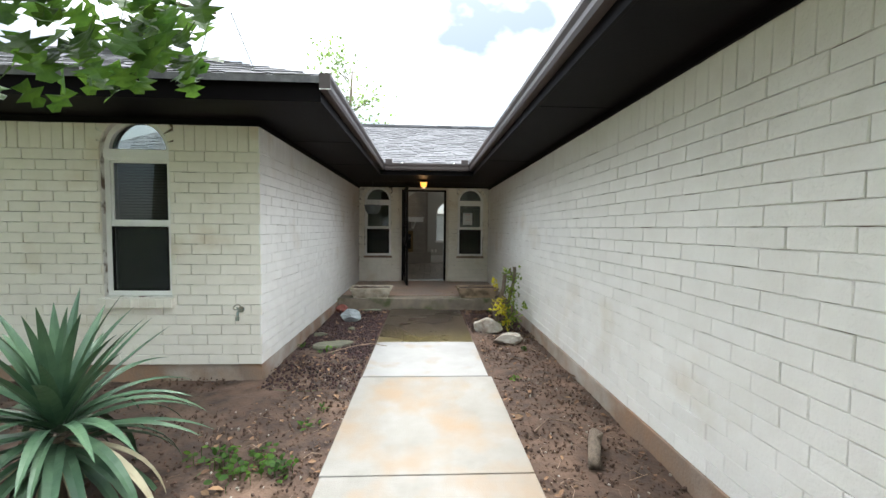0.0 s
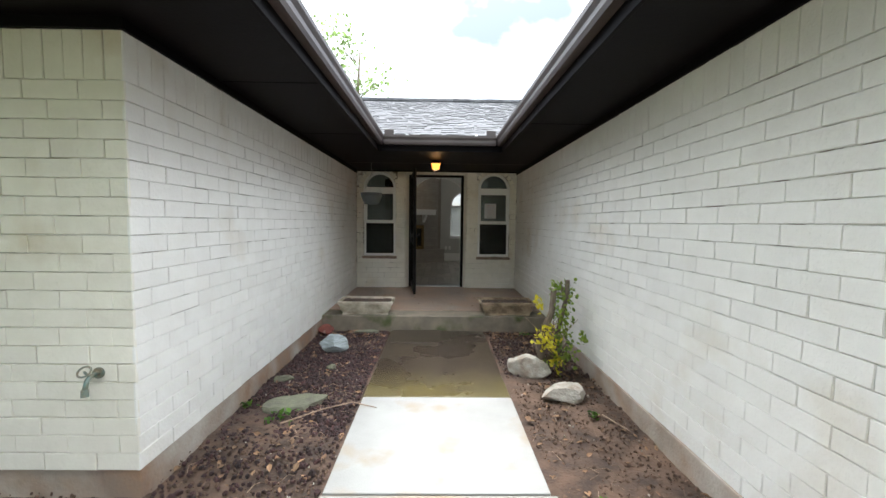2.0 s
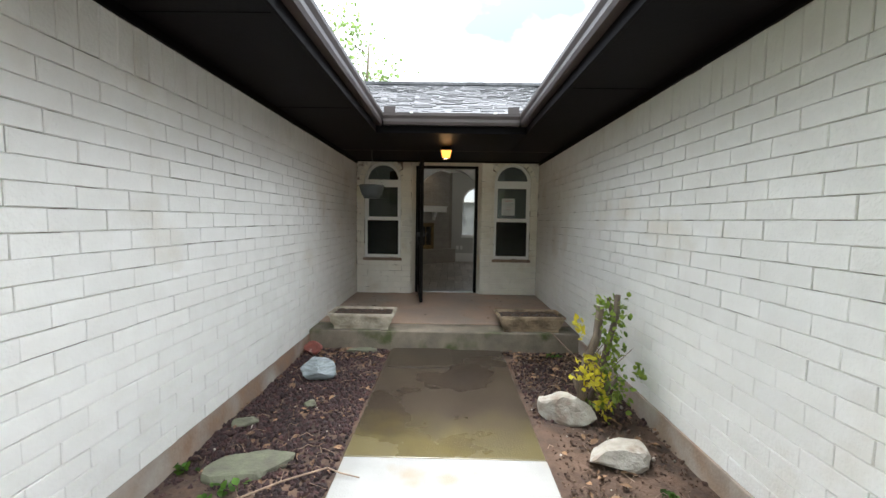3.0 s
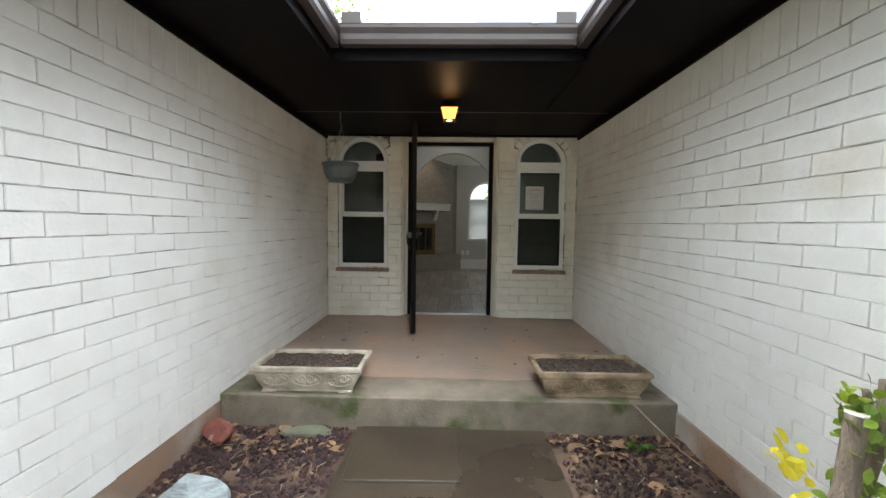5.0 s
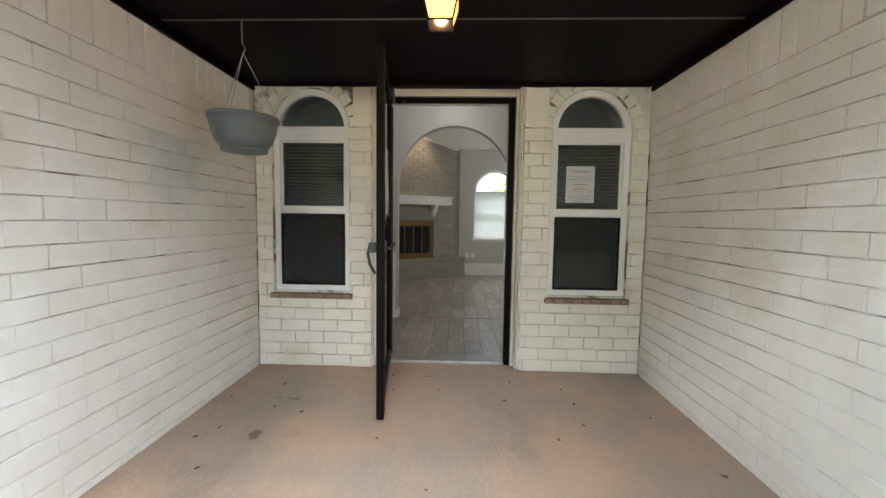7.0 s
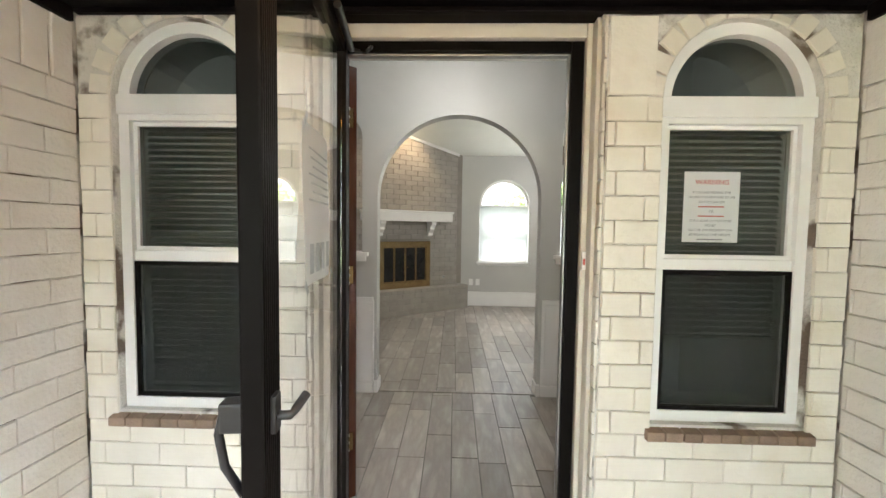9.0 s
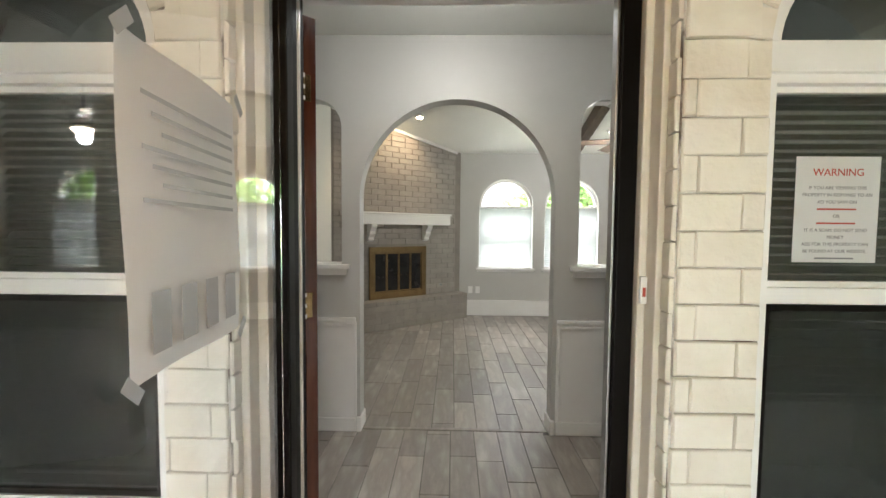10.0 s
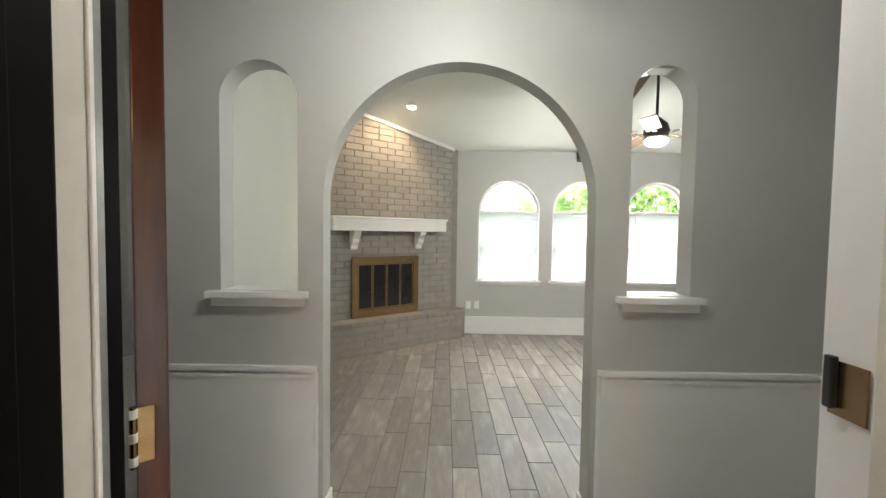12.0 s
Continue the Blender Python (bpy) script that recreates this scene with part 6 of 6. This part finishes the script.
for k in range(90):
    o = new("board", brd)
    o.parent = fence
    o.matrix_world = pose(-4 + k * 0.142, 20.0, -0.08)
for z in (0.3, 1.4):
    part("rail", box(-4.1, 20.011, z, 8.8, 20.05, z + 0.09, 0.004), M_TWIG, fence)


# pieces: bricks of the walls
def brick_mesh(L, H, seed, depth, material, name="brick"):
    rnd = random.Random(seed)
    b, c = depth, depth * 0.65
    j = lambda s: rnd.uniform(-s, s)
    back = [(-L / 2, 0.003, -H / 2), (L / 2, 0.003, -H / 2), (L / 2, 0.003, H / 2), (-L / 2, 0.003, H / 2)]
    edge = [(x * 0.998 + j(0.0012), -c, z * 0.99 + j(0.0012)) for x, _, z in back]
    face = [((abs(x) - 0.003) * (1 if x > 0 else -1) + j(0.001), -b + j(0.0012), (abs(z) - 0.003) * (1 if z > 0 else -1) + j(0.001)) for x, _, z in back]
    me = bpy.data.meshes.new(name)
    f = [(8, 9, 10, 11)]
    for k in (0, 4):
        f += [(k + i, k + (i + 1) % 4, k + 4 + (i + 1) % 4, k + 4 + i) for i in range(4)]
    me.from_pydata(back + edge + face, [], f)
    me.materials.append(material)
    return me


class Layer:
    """Lays bricks on a wall: those that near() accepts as parts of it, the rest joined."""

    def __init__(self, wall, place, near, material, depth, seed, limit=300, name="brick"):
        self.wall, self.place, self.near, self.material, self.depth, self.name = wall, place, near, material, depth, name
        self.rnd, self.shapes, self.count, self.limit = random.Random(seed), {}, 0, limit
        self.va, self.fa = [], []

    def lay(self, u, z, L, H, turn=0.0):
        key = (round(L, 2), round(H, 3), self.rnd.randrange(6))
        if key not in self.shapes:
            self.shapes[key] = brick_mesh(L, H, hash(key) % 9999, self.depth, self.material, self.name)
        me = self.shapes[key]
        m = self.place(u, z) @ pose(self.rnd.uniform(-0.001, 0.001), self.rnd.uniform(-0.0015, 0.0015), self.rnd.uniform(-0.0012, 0.0012), self.rnd.uniform(-0.5, 0.5), turn + self.rnd.uniform(-0.25, 0.25), self.rnd.uniform(-0.4, 0.4))
        if self.near(u, z) and self.count < self.limit:
            o = new(self.name, me)
            o.parent = self.wall
            o.matrix_basis = m
            self.count += 1
        else:
            i = len(self.va)
            self.va += [m @ v.co for v in me.vertices]
            self.fa += [tuple(i + k for k in p.vertices) for p in me.polygons]

    def close(self, many="brickwork"):
        if self.va:
            me = bpy.data.meshes.new(many)
            me.from_pydata(self.va, [], self.fa)
            me.materials.append(self.material)
            o = new(many, me)
            o.parent = self.wall
            tagged(o, kind="stuff")


COURSE, BL, JT = (ZS - ZB) / 21, 0.262, 0.0044


def field(layer, u0, u1, z0, z1, length, course, holes=(), shift=0.0, joint=JT):
    n = round((z1 - z0) / course)
    ch = (z1 - z0) / n
    for r in range(n):
        z = z0 + (r + 0.5) * ch
        spans = [(u0, u1)]
        for h in holes:
            w = h(z)
            if w:
                spans = [s for a, b in spans for s in ((a, min(b, w[0])), (max(a, w[1]), b)) if s[1] - s[0] > 0.012]
        off = shift + (r % 2) * length / 2 + layer.rnd.uniform(-0.012, 0.012)
        for a, b in spans:
            k = math.floor((a - u0 - off) / length)
            while True:
                x0_, x1_ = max(a, u0 + off + k * length), min(b, u0 + off + (k + 1) * length)
                if x0_ >= b - 0.01:
                    break
                if x1_ - x0_ > 0.012:
                    layer.lay((x0_ + x1_) / 2, z, x1_ - x0_ - joint * layer.rnd.choice((0.1, 0.2, 0.35, 0.6, 1.1)), ch - joint * layer.rnd.uniform(0.5, 1.0))
                k += 1


def soldiers(layer, u0, u1, z0, z1, skip=()):
    n = int((u1 - u0) / 0.094)
    for k in range(n):
        u = u0 + (k + 0.5) * (u1 - u0) / n
        if not any(s(u) for s in skip):
            layer.lay(u, (z0 + z1) / 2, (u1 - u0) / n - layer.rnd.choice((0.003, 0.003, 0.004, 0.012)), z1 - z0 - 0.004)


def window_hole(x0, x1, z0, spring, ring):
    c, r = (x0 + x1) / 2, (x1 - x0) / 2

    def span(z):
        if z < z0 - 0.075:
            return None
        if z < spring:
            return (x0 - 0.002, x1 + 0.002)
        d = (r + ring) ** 2 - (z - spring) ** 2
        return (c - math.sqrt(d), c + math.sqrt(d)) if d > 0 else None
    return span


def voussoirs(layer, x0, x1, spring, ring, top):
    c, r = (x0 + x1) / 2, (x1 - x0) / 2
    n = max(11, int(math.pi * (r + ring / 2) / 0.085))
    for k in range(n):
        an = math.pi * (k + 0.5) / n
        u, z = c + (r + ring / 2) * math.cos(an), spring + (r + ring / 2) * math.sin(an)
        reach = ring - 0.006
        if z + reach / 2 * math.sin(an) > top:
            reach = max(0.02, (top - spring) / math.sin(an) - r - 0.004)
            u, z = c + (r + reach / 2 + 0.002) * math.cos(an), spring + (r + reach / 2 + 0.002) * math.sin(an)
        layer.lay(u, z, reach, math.pi * r / n * 0.95, -math.degrees(an))


# the wing's side wall, its front, the long wall and the porch wall
ly = Layer(wing_side, lambda u, z: pose(XL - SUNK, u, z, 0, 0, 90), lambda u, z: u < 6.4 and z < 2.05, M_BRICK, SUNK, 1)
field(ly, YF, YP, ZB, ZS, BL, COURSE)
soldiers(ly, YF, YP, ZS, ZT)
ly.close()
ly = Layer(wing_front, lambda u, z: pose(u, YF + SUNK, z), lambda u, z: u > -3.6, M_CREAM, SUNK, 2)
hole = window_hole(FW[0], FW[1], FZ0 - 0.03, FSP, 0.09)
field(ly, -6.99, XL, ZB, ZS, BL, COURSE, (hole,), 0.1)
soldiers(ly, -6.99, XL, ZS, ZT, (lambda u: FW[0] - 0.07 < u < FW[1] + 0.07,))
voussoirs(ly, FW[0], FW[1], FSP, 0.09, ZT)
ly.close()
ly = Layer(long_wall, lambda u, z: pose(XR + SUNK, u, z, 0, 0, -90), lambda u, z: 1.9 < u < 5.9 and z < 2.05, M_BRICK, SUNK, 3)
field(ly, -4.99, YP, ZB, ZS, BL, COURSE, (), 0.07)
soldiers(ly, -4.99, YP, ZS, ZT)
ly.close()
ly = Layer(porch_wall, lambda u, z: pose(u, YP + SUNK, z), lambda u, z: True, M_CREAM, SUNK, 4)
door_gap = lambda z: (DOOR_X[0] - 0.002, DOOR_X[1] + 0.002)
field(ly, XL + 0.004, XR - 0.004, PORCH + 0.004, ZS - 0.03, 0.225, COURSE, (window_hole(*W_L, WZ0, WSP, 0.085), window_hole(*W_R, WZ0, WSP, 0.085), door_gap), 0.06, 0.0042)
for a, b in ((XL + 0.004, W_L[0] - 0.03), (W_L[1] + 0.03, DOOR_X[0] - 0.004), (DOOR_X[1] + 0.004, W_R[0] - 0.03)):
    soldiers(ly, a, b, ZS - 0.03, ZT + 0.03, (lambda u: any(abs(u - (w[0] + w[1]) / 2) < 0.39 for w in (W_L, W_R)),))
for w in (W_L, W_R):
    voussoirs(ly, w[0], w[1], WSP, 0.085, ZT + 0.03)
ly.close()
# the brick returns beside the entry
for x, turn, seed in ((DOOR_X[0], 90, 8), (DOOR_X[1], -90, 9)):
    ly = Layer(porch_wall, lambda u, z, x=x, turn=turn: pose(x, u, z, 0, 0, turn), lambda u, z: True, M_CREAM, SUNK, seed)
    field(ly, YP + 0.012, EY - 0.097, PORCH + 0.004, DOOR_TOP - 0.01, 0.225, COURSE, (), 0.0, 0.0042)
    ly.close()
# fireplace brick
to_fp = lambda u, z: Matrix.Translation(fp(u, -0.008, z)) @ pose(0, 0, 0, 0, 0, math.degrees(math.atan2(FD.y, FD.x)) + 180)
ly = Layer(chimney, to_fp, lambda u, z: True, M_FPBRICK, 0.012, 6)
fire_gap = lambda z: (FS0 - 0.002, FS1 + 0.002) if z < FZT + 0.02 else None
field(ly, 0.0, 2.03, HEARTH + 0.004, 2.78, 0.225, 0.078, (fire_gap,), 0.03, 0.01)
r_ = 0
while 2.78 + r_ * 0.078 < fp_top(2.0):
    z = 2.78 + (r_ + 0.5) * 0.078
    u = max(0.0, (z + 0.039 - fp_top(0)) / (fp_top(1) - fp_top(0)))
    while u < 1.99:
        L = min(0.225, 2.03 - u)
        ly.lay(u + L / 2, z, L - 0.01, 0.069)
        u += L
    r_ += 1
ly.close()
ly = Layer(hearth, lambda u, z: Matrix.Translation(fp(u, 0.215, z)) @ pose(0, 0, 0, 0, 0, math.degrees(math.atan2(FD.y, FD.x)) + 180), lambda u, z: True, M_FPBRICK, 0.008, 7)
field(ly, -0.09, 2.03, FLOOR, HEARTH - 0.06, 0.225, 0.078, (), 0.05, 0.006)
ly.close()
for k in range(20):
    a = -0.095 + k * 0.107
    part("brick", fp_box(a, -0.003, HEARTH - 0.054, a + 0.101, 0.23 + 0.004 * (k % 3 - 1), HEARTH, 0.005), M_FPBRICK, hearth)


# floor tiles that look like planks
PW, PL = 0.163, 0.62
rnd = random.Random(9)
tile_mesh = {}


def tile(L, W):
    key = (round(L, 2), round(W, 3))
    if key not in tile_mesh:
        me = bpy.data.meshes.new("floor_tile")
        a, b = W / 2, L / 2
        low = [(-a, -b, -0.006), (a, -b, -0.006), (a, b, -0.006), (-a, b, -0.006)]
        mid_ = [(x, y, -0.0012) for x, y, _ in low]
        top = [(x - 0.0015 * (1 if x > 0 else -1), y - 0.0015 * (1 if y > 0 else -1), 0) for x, y, _ in low]
        me.from_pydata(low + mid_ + top, [], [(8, 9, 10, 11)] + [(k + i, k + (i + 1) % 4, k + 4 + (i + 1) % 4, k + 4 + i) for k in (0, 4) for i in range(4)])
        me.materials.append(M_PLANK)
        tile_mesh[key] = me
    return tile_mesh[key]


floor_ob = bpy.data.objects["floor"]
va, fa, made = [], [], 0
for y0_, y1_, x0_, x1_ in ((YP + 0.175, ARCH_Y + 0.018, FOYER_X0, FOYER_X1), (ARCH_Y + 0.052, FAR_Y - 0.03, ROOM_X0, ROOM_X1)):
    x = x0_ + 0.02
    while x < x1_:
        y = y0_ - rnd.uniform(0, PL)
        while y < y1_:
            a, b = max(y, y0_), min(y + PL, y1_)
            if b - a > 0.05:
                L, W = round(b - a, 2) - 0.005, PW - 0.005
                me = tile(L, W)
                m = pose(x + PW / 2, (a + b) / 2, FLOOR + rnd.uniform(-0.0004, 0.0004))
                if made < 300 and -0.85 < x < 2.3:
                    o = new("floor_tile", me)
                    o.parent = floor_ob
                    o.matrix_basis = m
                    made += 1
                else:
                    i = len(va)
                    va += [m @ v.co for v in me.vertices]
                    fa += [tuple(i + k for k in p.vertices) for p in me.polygons]
            y += PL
        x += PW
me = bpy.data.meshes.new("floor_tiles_rest")
me.from_pydata(va, [], fa)
me.materials.append(M_PLANK)
o = new("floor_tiles_rest", me)
o.parent = floor_ob
tagged(o, kind="stuff")
